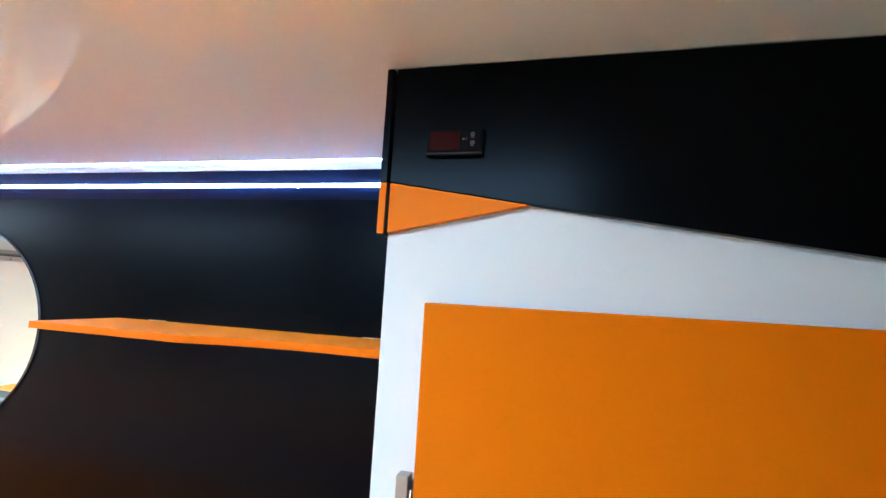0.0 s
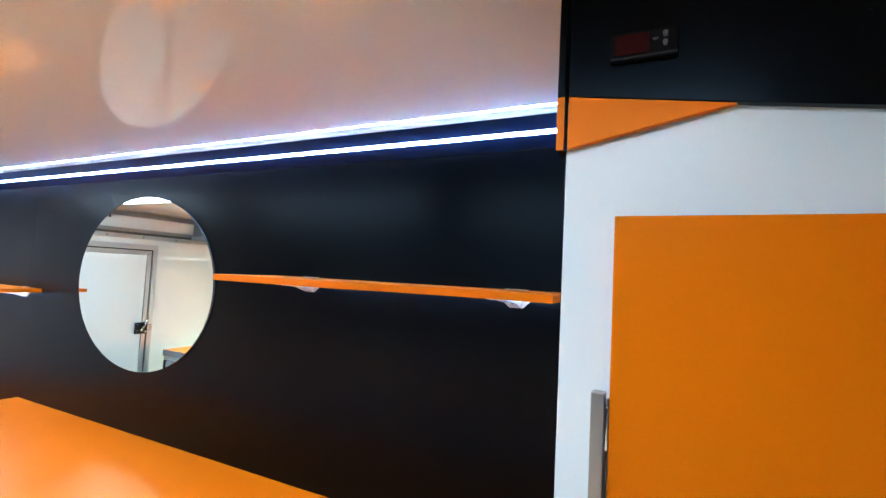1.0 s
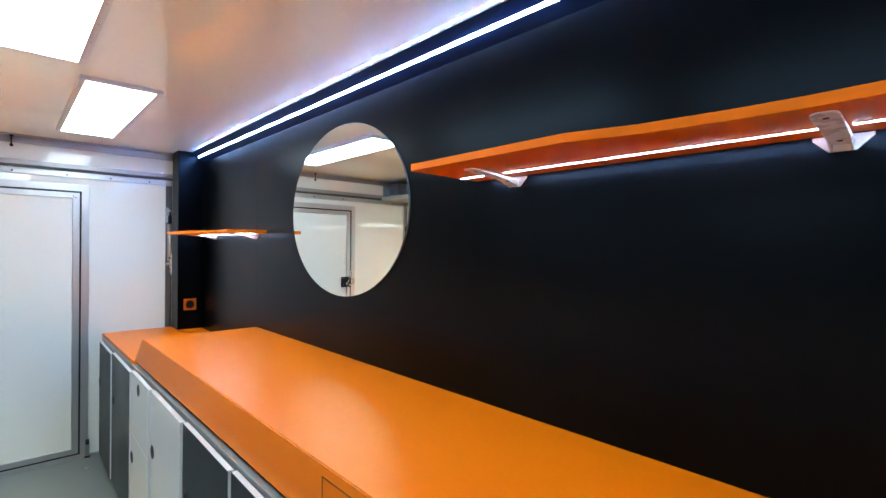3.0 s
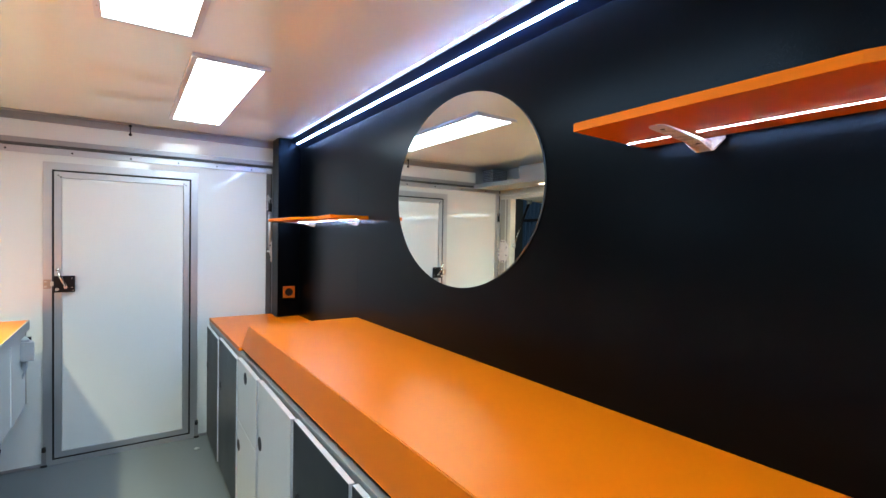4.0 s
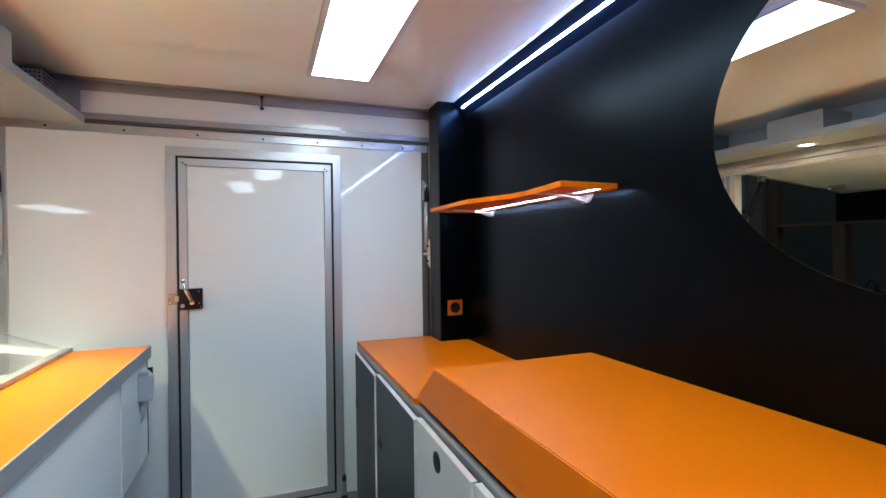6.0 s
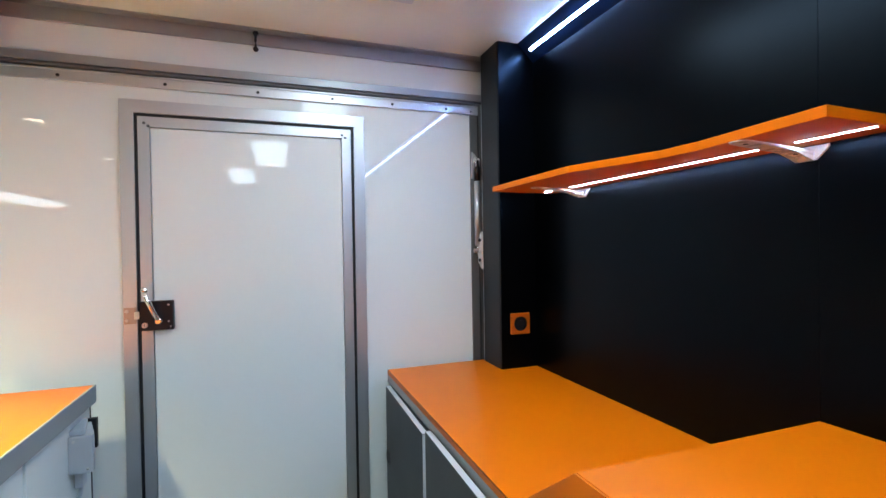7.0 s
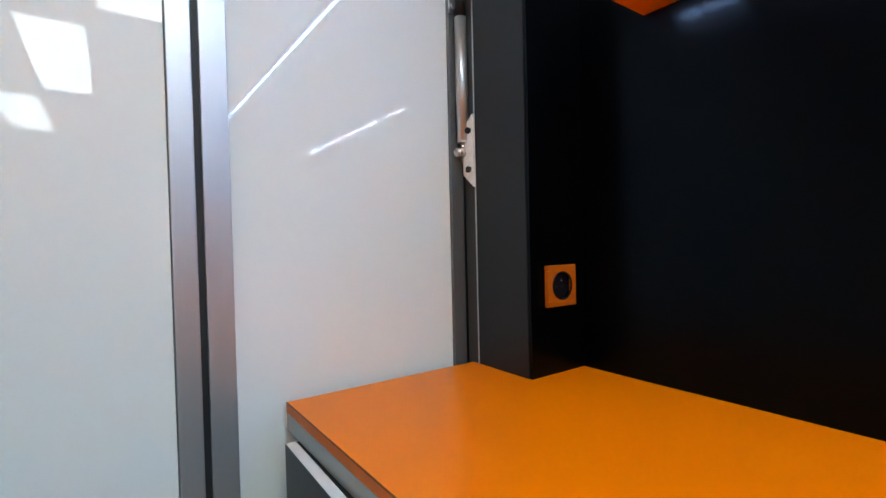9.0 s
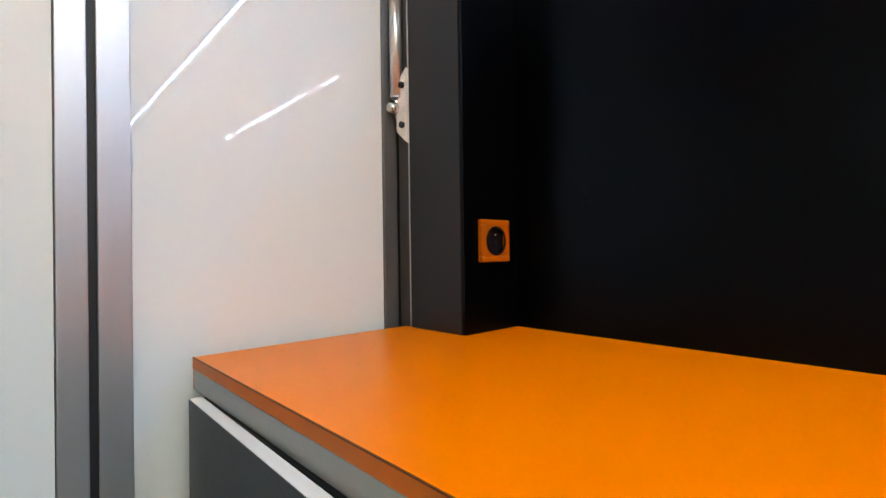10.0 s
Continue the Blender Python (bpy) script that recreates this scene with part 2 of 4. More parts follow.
# ---- shell of the trailer ----
structure("floor", box((-0.08, SOUTH - 0.1, -0.07), (EAST + 0.08, 0.1, FLOOR)), FLOOR_MAT, "smooth pale grey vinyl trailer floor")
structure("ceiling", box((-0.08, SOUTH - 0.1, CEIL), (EAST + 0.08, 0.1, CEIL + 0.08)), CEILING, "glossy white gelcoat ceiling")
# unseen wall added to close the room; black so less light bounces back
structure("wall_east", box((EAST, SOUTH - 0.1, 0), (EAST + 0.08, 0.1, CEIL)), BLACK, "unseen closing end wall, made black to dim the east end")

# west end wall: glossy white tailgate with the door's opening
DOOR_L, DOOR_R, DOOR_T = -1.493, -0.719, 1.901
wall_west = thing("wall_west", (0, -1.1, 0), "glossy white gelcoat tailgate with aluminium frame", "wall", kind="structure")
part("panel", box((-0.06, SOUTH - 0.10, FLOOR), (0.0, DOOR_L - 0.02, CEIL)), GELCOAT, wall_west)
part("panel", box((-0.06, DOOR_R + 0.02, FLOOR), (0.0, 0.10, CEIL)), GELCOAT, wall_west)
part("panel", box((-0.06, DOOR_L - 0.02, DOOR_T + 0.02), (0.0, DOOR_R + 0.02, CEIL)), GELCOAT, wall_west)
part("ceiling_rail", box((0.0, SOUTH, 2.190), (0.012, -0.02, CEIL), 0.002), ALU_DULL, wall_west)
part("ceiling_rail_lip", box((0.0125, SOUTH, CEIL - 0.006), (0.048, -0.148, CEIL), 0.001), ALU_DULL, wall_west)
part("middle_rail", box((0.0, SOUTH, 2.053), (0.014, -0.06, 2.084), 0.002), ALU_DULL, wall_west)
part("seal_strip", box((0.0, SOUTH, 2.0375), (0.013, -0.06, 2.0505), 0.005), GREY_RUBBER, wall_west, "dark grey rubber seal")
part("seal_gap", join(box((0.0, SOUTH, 2.0325), (0.004, -0.06, 2.0373)), box((0.0, SOUTH, 2.0507), (0.004, -0.06, 2.0528))), SEAL, wall_west)
part("tailgate_rail", box((0.0, SOUTH + 0.012, 1.993), (0.010, -0.15, 2.032), 0.002), ALU, wall_west)
part("tailgate_rail_lip", box((0.0102, SOUTH + 0.012, 2.026), (0.016, -0.15, 2.032), 0.001), ALU, wall_west)
part("side_rail", box((0.0, -0.199, FLOOR), (0.010, -0.164, 1.992), 0.002), RAIL_DARK, wall_west)
part("side_rail", box((0.0, SOUTH + 0.012, FLOOR), (0.010, SOUTH + 0.055, 1.992), 0.002), ALU, wall_west)
part("side_seal", box((-0.002, -0.1635, FLOOR), (0.006, -0.148, 2.05), 0.002), SEAL, wall_west)
part("side_seal", box((-0.002, SOUTH + 0.002, FLOOR), (0.012, SOUTH + 0.010, 2.033), 0.002), SEAL, wall_west)
part("floor_rail", box((0.0, SOUTH, FLOOR), (0.008, DOOR_L - 0.05, FLOOR + 0.018), 0.002), ALU_DULL, wall_west)
part("floor_rail", box((0.0, DOOR_R + 0.05, FLOOR), (0.008, -0.15, FLOOR + 0.018), 0.002), ALU_DULL, wall_west)
for y in (-2.02, -1.71, -1.392, -1.08, -0.80, -0.553, -0.311):
    part("rivet", rod((0.009, y, 2.010), (0.0135, y, 2.010), 0.0062, 0.0045, 12), SEAL, wall_west)
for y in (-0.1955, -0.1835, SOUTH + 0.033):
    part("screw", rod((0.009, y, 2.006), (0.014, y, 2.006), 0.0048, 0.0036, 12), STEEL, wall_west)

door = thing("door_1", (0, (DOOR_L + DOOR_R) / 2, FLOOR), "closed white trailer door in an aluminium frame", "door", kind="structure")
# fixed frame, black seal, leaf frame and panel
y0, y1, zt = -1.537, -0.676, 1.947
part("door_frame", border(-0.02, 0.014, y0, y1, FLOOR, zt, DOOR_L - y0, y1 - DOOR_R, zt - DOOR_T, 0.030), ALU, door)
sl = 0.011
part("door_seal", join(box((-0.02, DOOR_L, 0.060), (0.006, DOOR_L + sl, DOOR_T)), box((-0.02, DOOR_R - sl, 0.060), (0.006, DOOR_R, DOOR_T)),
                       box((-0.02, DOOR_L + sl, DOOR_T - sl), (0.006, DOOR_R - sl, DOOR_T)), box((-0.02, DOOR_L + sl, 0.060), (0.006, DOOR_R - sl, 0.060 + sl))), SEAL, door, "black rubber seal")
leaf = part("door_leaf", box((-0.02, DOOR_L + 0.05, 0.105), (0.002, DOOR_R - 0.05, DOOR_T - 0.05)), GELCOAT, door)
a, b, c, d, w = DOOR_L + sl, DOOR_R - sl, 0.060 + sl, DOOR_T - sl, 0.037
part("leaf_frame", border(-0.02, 0.010, a, b, c, d, w, w, w, w), ALU, leaf)
for y in (a + w * 0.75, b - w * 0.75):
    for dy, dz in ((-0.007, 0.004), (0.006, -0.006)):
        part("screw", rod((0.009, y + dy, d - w * 0.75 + dz), (0.0135, y + dy, d - w * 0.75 + dz), 0.0058, 0.0040, 10), RAIL_DARK, leaf)

# door lock with its lever, and the striker on the frame
lock = thing("door_lock", (0.01, -1.43, 1.128), "black box lock with a chrome lever on the door", "door lock")
case = part("lock_case", box((0.010, -1.483, 1.128), (0.034, -1.377, 1.232), 0.004), LOCK, lock)
part("cylinder", rod((0.032, -1.466, 1.148), (0.042, -1.466, 1.148), 0.0095, sides=20, bevel=0.002), SATIN, case, "satin key cylinder")
part("keyhole", box((0.0421, -1.4672, 1.1445), (0.0424, -1.4648, 1.1515)), SEAL, case)
for y, z in ((-1.392, 1.217), (-1.392, 1.158), (-1.386, 1.139)):
    part("screw", rod((0.033, y, z), (0.036, y, z), 0.0042, 0.003, 10), STEEL, case)
lever = part("lever", pipe([(0.040, -1.421, 1.163), (0.054, -1.423, 1.170), (0.064, -1.432, 1.194), (0.066, -1.445, 1.226), (0.062, -1.456, 1.252), (0.057, -1.461, 1.268)], 0.0085, 12), CHROME, lock, "chrome lever")
part("hub", rod((0.032, -1.421, 1.163), (0.060, -1.421, 1.163), 0.0130, 0.0105, 20, 0.002), CHROME, lever)
knob = bmesh.new()
bmesh.ops.create_uvsphere(knob, u_segments=14, v_segments=10, radius=0.0120, matrix=Matrix.Translation((0.057, -1.461, 1.272)))
part("knob", knob, CHROME, lever)
striker = thing("door_striker", (0.014, -1.515, 1.15), "dull metal striker plate screwed to the door frame", "striker plate")
part("plate", box((0.014, -1.534, 1.153), (0.019, -1.496, 1.211), 0.0015), BRONZE, striker)
part("catch", box((0.014, -1.500, 1.170), (0.030, -1.476, 1.196), 0.002), CREAM, striker)
for z in (1.166, 1.198):
    part("screw", rod((0.018, -1.524, z), (0.0225, -1.524, z), 0.007, 0.005, 12), STEEL, striker)

# small black-tipped bolts at the foot of the door frame
for y in (-1.532, -0.679):
    bolt = thing("floor_bolt", (0.02, y, FLOOR), "small floor bolt with a black knob beside the door", "floor bolt", "floor bolts at the door")
    part("strip", box((0.014, y - 0.012, FLOOR), (0.022, y + 0.012, 0.135), 0.002), ALU_DULL, bolt)
    part("foot", box((0.014, y - 0.016, FLOOR), (0.030, y + 0.016, FLOOR + 0.012), 0.002), SEAL, bolt)
    part("knob", rod((0.022, y, 0.124), (0.022, y, 0.156), 0.011, sides=14, bevel=0.003), SEAL, bolt, "black plastic knob")

# hook under the ceiling rail
hook = thing("strap_hook", (0.012, -1.084, 2.18), "small black hook hanging from the ceiling rail", "hook")
part("stem", pipe([(0.020, -1.084, 2.238), (0.022, -1.084, 2.222), (0.019, -1.085, 2.202), (0.019, -1.084, 2.184), (0.022, -1.084, 2.170)], 0.0046, 10), SEAL, hook)
for z, r in ((2.231, 0.0105), (2.170, 0.0100)):
    ball = bmesh.new()
    bmesh.ops.create_uvsphere(ball, u_segments=12, v_segments=8, radius=r, matrix=Matrix.Translation((0.021, -1.084, z)))
    part("ball", ball, SEAL, hook)

# ---- black north wall, its corner post and the lamp strip ----
north = thing("wall_north", (2.1, 0.02, 0), "matt black laminate wall in two boards", "wall", kind="structure")
part("board", box((-0.02, 0.0, FLOOR), (1.31385, 0.04, CEIL), 0.0008), BLACK, north)
part("board", box((1.31415, 0.0, FLOOR), (4.40, 0.04, CEIL), 0.0008), BLACK, north)
structure("wall_north_core", box((-0.08, 0.041, 0), (EAST + 0.08, 0.10, CEIL)), SEAL)
strip_frame = structure("frame_strip", box((0.016, -0.1635, FLOOR), (0.0565, -0.150, 2.032), 0.0015), FRAME_DARK, "dark metal frame strip beside the corner post")
part("edge_bead", box((0.0530, -0.1654, FLOOR), (0.0566, -0.1636, 2.030), 0.0006), ALU, strip_frame, "bright aluminium edge bead")
post = thing("corner_post", (0.14, -0.08, TOP), "anthracite boxed corner post beside the end wall", "post", kind="structure")
part("side_board", box((0.057, -0.165, FLOOR), (0.213, -0.147, CEIL), 0.001), GREY_POST, post)
part("front_board", box((0.213, -0.163, FLOOR), (0.221, 0.0, CEIL), 0.0008), BLACK, post)

COVE = 0.073            # legs of the slanting board between wall and ceiling
structure("cove_board", prism([(-0.0006, CEIL - COVE), (-COVE, CEIL - 0.0006), (-COVE + 0.014, CEIL - 0.0006), (-0.0006, CEIL - COVE + 0.014)], "x", 0.2216, 4.2575, 0.0006), COVE_BLUE_GLOW, "slanting black board between wall and ceiling, coloured with the strip's blue glow")
strip = thing("light_strip", (2.2, -0.035, CEIL - 0.038), "long cold-white light strip on the slanting black board", "light strip")


def on_cove(along, out):
    """A spot across the board's face: metres down its slope from the middle, and out from it."""
    h = math.sqrt(0.5)
    return (-COVE / 2 + h * along - h * out, CEIL - COVE / 2 - h * along - h * out)


part("profile", prism([on_cove(-0.0078, 0.0002), on_cove(-0.0078, 0.0012), on_cove(0.0078, 0.0012), on_cove(0.0078, 0.0002)], "x", 0.258, 4.236), SEAL, strip, "thin black metal profile")
part("diffuser", prism([on_cove(0.0058 * math.cos(math.pi * k / 8), 0.0012 + 0.0032 * math.sin(math.pi * k / 8)) for k in range(9)], "x", 0.262, 4.234), STRIP_GLOW, strip, "glowing cold-white diffuser")

# ---- ceiling light panels ----
def light_panel(x0, x1, y0, y1):
    lamp = thing("ceiling_light", ((x0 + x1) / 2, (y0 + y1) / 2, CEIL - 0.017), "long white ceiling light panel, switched on", "ceiling light", "ceiling light panels")
    f, zb = 0.022, CEIL - 0.017
    frame_bm = join(box((x0 - f, y0 - f, zb), (x0, y1 + f, CEIL), 0.0015), box((x1, y0 - f, zb), (x1 + f, y1 + f, CEIL), 0.0015),
                    box((x0, y0 - f, zb), (x1, y0, CEIL), 0.0015), box((x0, y1, zb), (x1, y1 + f, CEIL), 0.0015))
    part("frame", frame_bm, EDGE_LIGHT, lamp)
    part("diffuser", box((x0, y0, zb + 0.002), (x1, y1, zb + 0.010)), PANEL_GLOW, lamp, "glowing white diffuser")
    for i in range(7):
        x = x0 + (x1 - x0) * (i + 0.5) / 7
        for y in (y0 - f / 2, y1 + f / 2):
            part("screw", rod((x, y, zb - 0.002), (x, y, zb + 0.002), 0.003, sides=8), STEEL, lamp)
    return lamp


light_panel(0.445, 1.667, -0.865, -0.604)
light_panel(1.889, 3.111, -1.173, -0.912)
light_panel(3.329, 4.551, -1.483, -1.222)

# ---- round mirror ----
MX, MZ, MA, MB = 2.293, 1.6975, 0.4805, 0.3838


def oval(grow):
    return [(MX + (MA + grow) * math.cos(2 * math.pi * i / 192), MZ + (MB + grow) * math.sin(2 * math.pi * i / 192)) for i in range(192)]


mirror = thing("oval_mirror", (MX, -0.004, MZ - MB), "large oval frameless mirror on the black wall", "mirror")


def lean(bm):
    """The mirror does not hang quite flat on the wall."""
    for v in bm.verts:
        v.co.y += 0.0018 * (v.co.x - MX) - 0.0009
    return bm


part("glass_back", lean(prism(oval(0.0), "y", -0.0065, -0.0005)), GLASS_EDGE, mirror)
part("mirror_glass", lean(prism(oval(-0.0012), "y", -0.0080, -0.0066)), MIRROR, mirror, "clear silvered mirror glass")


# ---- shelves with brackets and lamp strips ----
def bracket_arm(x, z0):
    """A strap with a rounded tip under the board, that bends down to the wall plate."""
    bm = bmesh.new()
    rows = []
    for y, up, down, half in ((-0.2060, 0.0006, 0.0030, 0.0080), (-0.2020, 0.0006, 0.0036, 0.0140), (-0.1940, 0.0006, 0.0040, 0.0178), (-0.1800, 0.0010, 0.0046, 0.0190),
                              (-0.1200, 0.0042, 0.0094, 0.0185), (-0.0600, 0.0080, 0.0146, 0.0180), (-0.0065, 0.0118, 0.0195, 0.0178)):
        edge = min(0.0012, (down - up) / 3)
        rows.append([bm.verts.new((x + dx, y, z0 - d)) for dx, d in ((-half, up), (half, up), (half, down - edge), (half - edge, down), (-half + edge, down), (-half, down - edge))])
    for a, b in zip(rows, rows[1:]):
        for k in range(6):
            bm.faces.new((a[k], a[(k + 1) % 6], b[(k + 1) % 6], b[k]))
    bm.faces.new(rows[0])
    bm.faces.new(rows[-1])
    return bm



def shelf(outline, z0, z1, leds, brackets, led_y, label):
    cx = sum(p[0] for p in outline) / len(outline)
    s = thing("wall_shelf", (cx, 0, z0), label, "shelf", "orange wall shelves")
    part("board", prism(outline, "z", z0, z1, 0.0012), ORANGE_EDGE, s)
    for x0, x1 in leds:
        part("light_strip", prism([(led_y - 0.0024, z0 - 0.0003), (led_y - 0.0014, z0 - 0.0007), (led_y + 0.0014, z0 - 0.0007), (led_y + 0.0024, z0 - 0.0003)], "x", x0, x1), SHELF_GLOW, s, "glowing cold-white strip")
    for x in brackets:
        # an arm that rises from the wall to the board, and a six-sided plate on the wall
        plate = [(-0.044, -0.002), (-0.044, -0.008), (-0.020, -0.031), (0.020, -0.031), (0.044, -0.008), (0.044, -0.002)]
        b = part("bracket", prism([(x + px, z0 + pz) for px, pz in plate], "y", -0.006, -0.0005, 0.001), WHITE_PLASTIC, s, "white metal shelf bracket")
        part("arm", bracket_arm(x, z0), WHITE_PLASTIC, b)
        part("top_lip", box((x - 0.034, -0.004, z1 + 0.0003), (x + 0.034, -0.0006, z1 + 0.0022), 0.0005), WHITE_PLASTIC, b)
        for dx in (-0.0165, 0.0135):
            part("gusset", prism([(-0.0065, z0 - 0.031), (-0.0065, z0 - 0.012), (-0.066, z0 - 0.013)], "x", x + dx, x + dx + 0.003), WHITE_PLASTIC, b)
        for py, drop in ((-0.174, 0.0050), (-0.034, 0.0170)):
            part("screw_hole", rod((x, py, z0 - drop - 0.0010), (x, py, z0 - drop + 0.002), 0.0046, sides=12), LOCK, b)
    return s


shelf([(0.373, -0.0005), (0.378, -0.272), (0.62, -0.276), (0.86, -0.276), (0.99, -0.233), (1.10, -0.196), (1.20, -0.192), (1.465, -0.226), (1.454, -0.0005)],
      1.607, 1.626, [(0.407, 0.524), (0.568, 1.270), (1.314, 1.447)], [0.546, 1.292], -0.067, "orange wall shelf with a bent front over the low worktop")
shelf([(3.108, -0.0005), (3.120, -0.281), (3.40, -0.288), (3.62, -0.293), (3.75, -0.258), (3.90, -0.242), (4.00, -0.240), (4.176, -0.252), (4.170, -0.0005)],
      1.750, 1.769, [(3.117, 3.244), (3.288, 3.993), (4.037, 4.147)], [3.266, 4.015], -0.077, "orange wall shelf with a bent front over the raised worktop")


# ---- sockets ----
def socket(centre, turn, label):
    """A square orange frame with a round black insert; it faces -y before the turn."""
    s = thing("wall_socket", centre, label, "wall socket", "orange wall sockets")
    m = Matrix.Translation(centre) @ Matrix.Rotation(radians(turn), 4, "Z")

    def put(name, bm, mat, label=""):
        bmesh.ops.transform(bm, matrix=m, verts=bm.verts)
        return part(name, bm, mat, s, label)

    h = 0.043
    frame_bm = join(*[box(p, q, 0.002) for p, q in (((-h, -0.011, -h), (h, 0, -0.032)), ((-h, -0.011, 0.032), (h, 0, h)), ((-h, -0.011, -0.032), (-0.032, 0, 0.032)), ((0.032, -0.011, -0.032), (h, 0, 0.032)))])
    put("frame", frame_bm, SOCKET_ORANGE, "orange plastic frame")
    corner = bmesh.new()
    n = 32
    inner = [corner.verts.new((0.029 * math.cos(2 * math.pi * i / n), -0.0102, 0.029 * math.sin(2 * math.pi * i / n))) for i in range(n)]
    outer = []
    for i in range(n):
        c, sn = math.cos(2 * math.pi * i / n), math.sin(2 * math.pi * i / n)
        k = 0.0325 / max(abs(c), abs(sn))
        outer.append(corner.verts.new((k * c, -0.0102, k * sn)))
    for i in range(n):
        corner.faces.new((inner[i], inner[(i + 1) % n], outer[(i + 1) % n], outer[i]))
    put("cover", corner, SOCKET_ORANGE)
    put("rim", ring((0, -0.0118, 0), (0, 1, 0), 0.0300, 0.0270, 0.0028), LOCK)
    put("well", rod((0, -0.002, 0), (0, 0, 0), 0.029, sides=28), LOCK, "black recessed socket")
    put("earth_pin", rod((0, -0.011, 0.012), (0, -0.002, 0.012), 0.0019, sides=10), CHROME)
    for x in (-0.0095, 0.0095):
        put("contact", rod((x, -0.0032, -0.003), (x, -0.0018, -0.003), 0.003, sides=10), SEAL)
    return s


socket((0.2212, -0.081, 1.085), 90, "orange square wall socket on the corner post")
# corner box beside the fridge, with a three-sided top and a slanting front
corner_box = thing("corner_box", (4.19, -0.05, HIGH), "black three-sided corner box on the raised worktop", "corner box")
part("body", prism([(4.142, -0.0005), (4.2545, -0.0005), (4.2545, -0.114)], "z", HIGH, 1.300, 0.001), BLACK, corner_box)
socket((4.2076, -0.0674, 1.2266), -45.3, "orange square wall socket on the slanting corner box")

# ---- worktops ----
low = thing("low_worktop", (0.75, -0.3, TOP - 0.02), "satin orange laminate worktop beside the end wall", "worktop")
part("top", box((0.034, -0.5974, TOP - 0.018), (1.1185, -0.0005, TOP), 0.0006), ORANGE, low)
part("edging", box((0.034, -0.5988, TOP - 0.018), (1.1185, -0.5976, TOP - 0.0008), 0.0003), EDGE_BROWN, low, "darker orange edging")
part("seam", box((0.034, -0.5990, TOP - 0.0012), (1.1185, -0.5970, TOP + 0.0002)), SEAM_BROWN, low, "fine dark seam along the front edge")
part("edge_profile", box((0.040, -0.5985, TOP - 0.050), (4.256, -0.575, TOP - 0.0184), 0.001), EDGE_METAL, low, "grey metal edge profile")
part("end_edging", box((0.034, -0.598, TOP - 0.050), (0.0395, -0.576, TOP - 0.0184), 0.0005), EDGE_BROWN, low)
raised = thing("raised_worktop", (2.7, -0.3, TOP), "raised orange laminate counter box with a slanting end", "worktop")
part("top", prism([(1.128, TOP + 0.0005), (1.311, HIGH - 0.002), (1.313, HIGH), (4.2560, HIGH), (4.2560, TOP + 0.0005)], "y", -0.5835, -0.0005, 0.0008), ORANGE, raised)
part("front_board", prism([(1.120, TOP + 0.0005), (1.3115, HIGH - 0.0014), (4.2560, HIGH - 0.0014), (4.2560, TOP + 0.0005)], "y", -0.5878, -0.5842), ORANGE_EDGE, raised)
part("flap_joint", join(box((3.195, -0.5885, 0.935), (3.1975, -0.5877, 1.022)), box((3.195, -0.5885, 1.0195), (3.60, -0.5877, 1.022)), box((3.5975, -0.5885, 0.935), (3.60, -0.5877, 1.022)), box((3.195, -0.5885, 0.935), (3.60, -0.5877, 0.9375))), SEAL, raised, "fine dark joint of a small flap")


# ---- base cabinets ----
def cabinet(x0, x1, dark, leaves, label):
    """leaves: rows of (z0, z1, knob x, knob z)."""
    c = thing("base_cabinet", ((x0 + x1) / 2, -0.3, FLOOR), label, "cabinet", "base cabinets under the worktops")
    part("body", box((x0 + 0.001, -0.6025, FLOOR + 0.001), (x1 - 0.001, -0.02, TOP - 0.0515)), GREY_POST, c)
    def ajar(bm):
        """The doors do not close flush: their far edge stands a little proud."""
        for v in bm.verts:
            v.co.y -= 0.007 * (v.co.x - x0) / (x1 - x0)
        return bm

    for z0, z1, kx, kz in leaves:
        lf = part("door", ajar(box((x0 + 0.005, -0.6200, z0), (x1 - 0.005, -0.6032, z1), 0.0008)), DOOR_EDGE, c, "pale-edged door")
        part("face", ajar(box((x0 + 0.0052, -0.6214, z0 + 0.0004), (x1 - 0.0052, -0.6201, z1 - 0.0004), 0.0004)), DOOR_DARK if dark else DOOR_LIGHT, lf)
        pull = part("finger_pull", ajar(ring((kx, -0.6240, kz), (0, 1, 0), 0.0295, 0.0235, 0.0035)), LOCK, lf, "round black finger pull")
        part("cup", ajar(rod((kx, -0.6224, kz), (kx, -0.6212, kz), 0.0245, sides=24)), SEAL, pull)
    for z in (0.20, 0.70):
        part("hinge", box((x0 + 0.0005, -0.6030, z), (x0 + 0.0028, -0.5990, z + 0.06), 0.0004), STEEL, c)
    return c


Z0, Z1 = 0.075, 0.871
cabinet(0.093, 0.612, True, [(Z0, 0.852, 0.130, 0.580)], "anthracite base cabinet with a pale edge")
cabinet(0.612, 1.216, True, [(Z0, 0.862, 0.690, 0.586)], "anthracite base cabinet with a pale edge")
cabinet(1.216, 1.676, False, [(0.553, Z1, 1.428, 0.815), (Z0, 0.549, 1.262, 0.430)], "pale grey base cabinet with a drawer over a door")
cabinet(1.676, 2.199, False, [(Z0, Z1, 1.722, 0.606)], "pale grey base cabinet with one tall door")
cabinet(2.199, 2.712, True, [(Z0, Z1, 2.265, 0.610)], "anthracite base cabinet with a pale edge")
cabinet(2.712, 3.222, True, [(Z0, Z1, 2.780, 0.610)], "anthracite base cabinet with a pale edge")
cabinet(3.222, 3.732, True, [(Z0, Z1, 3.290, 0.610)], "anthracite base cabinet with a pale edge")
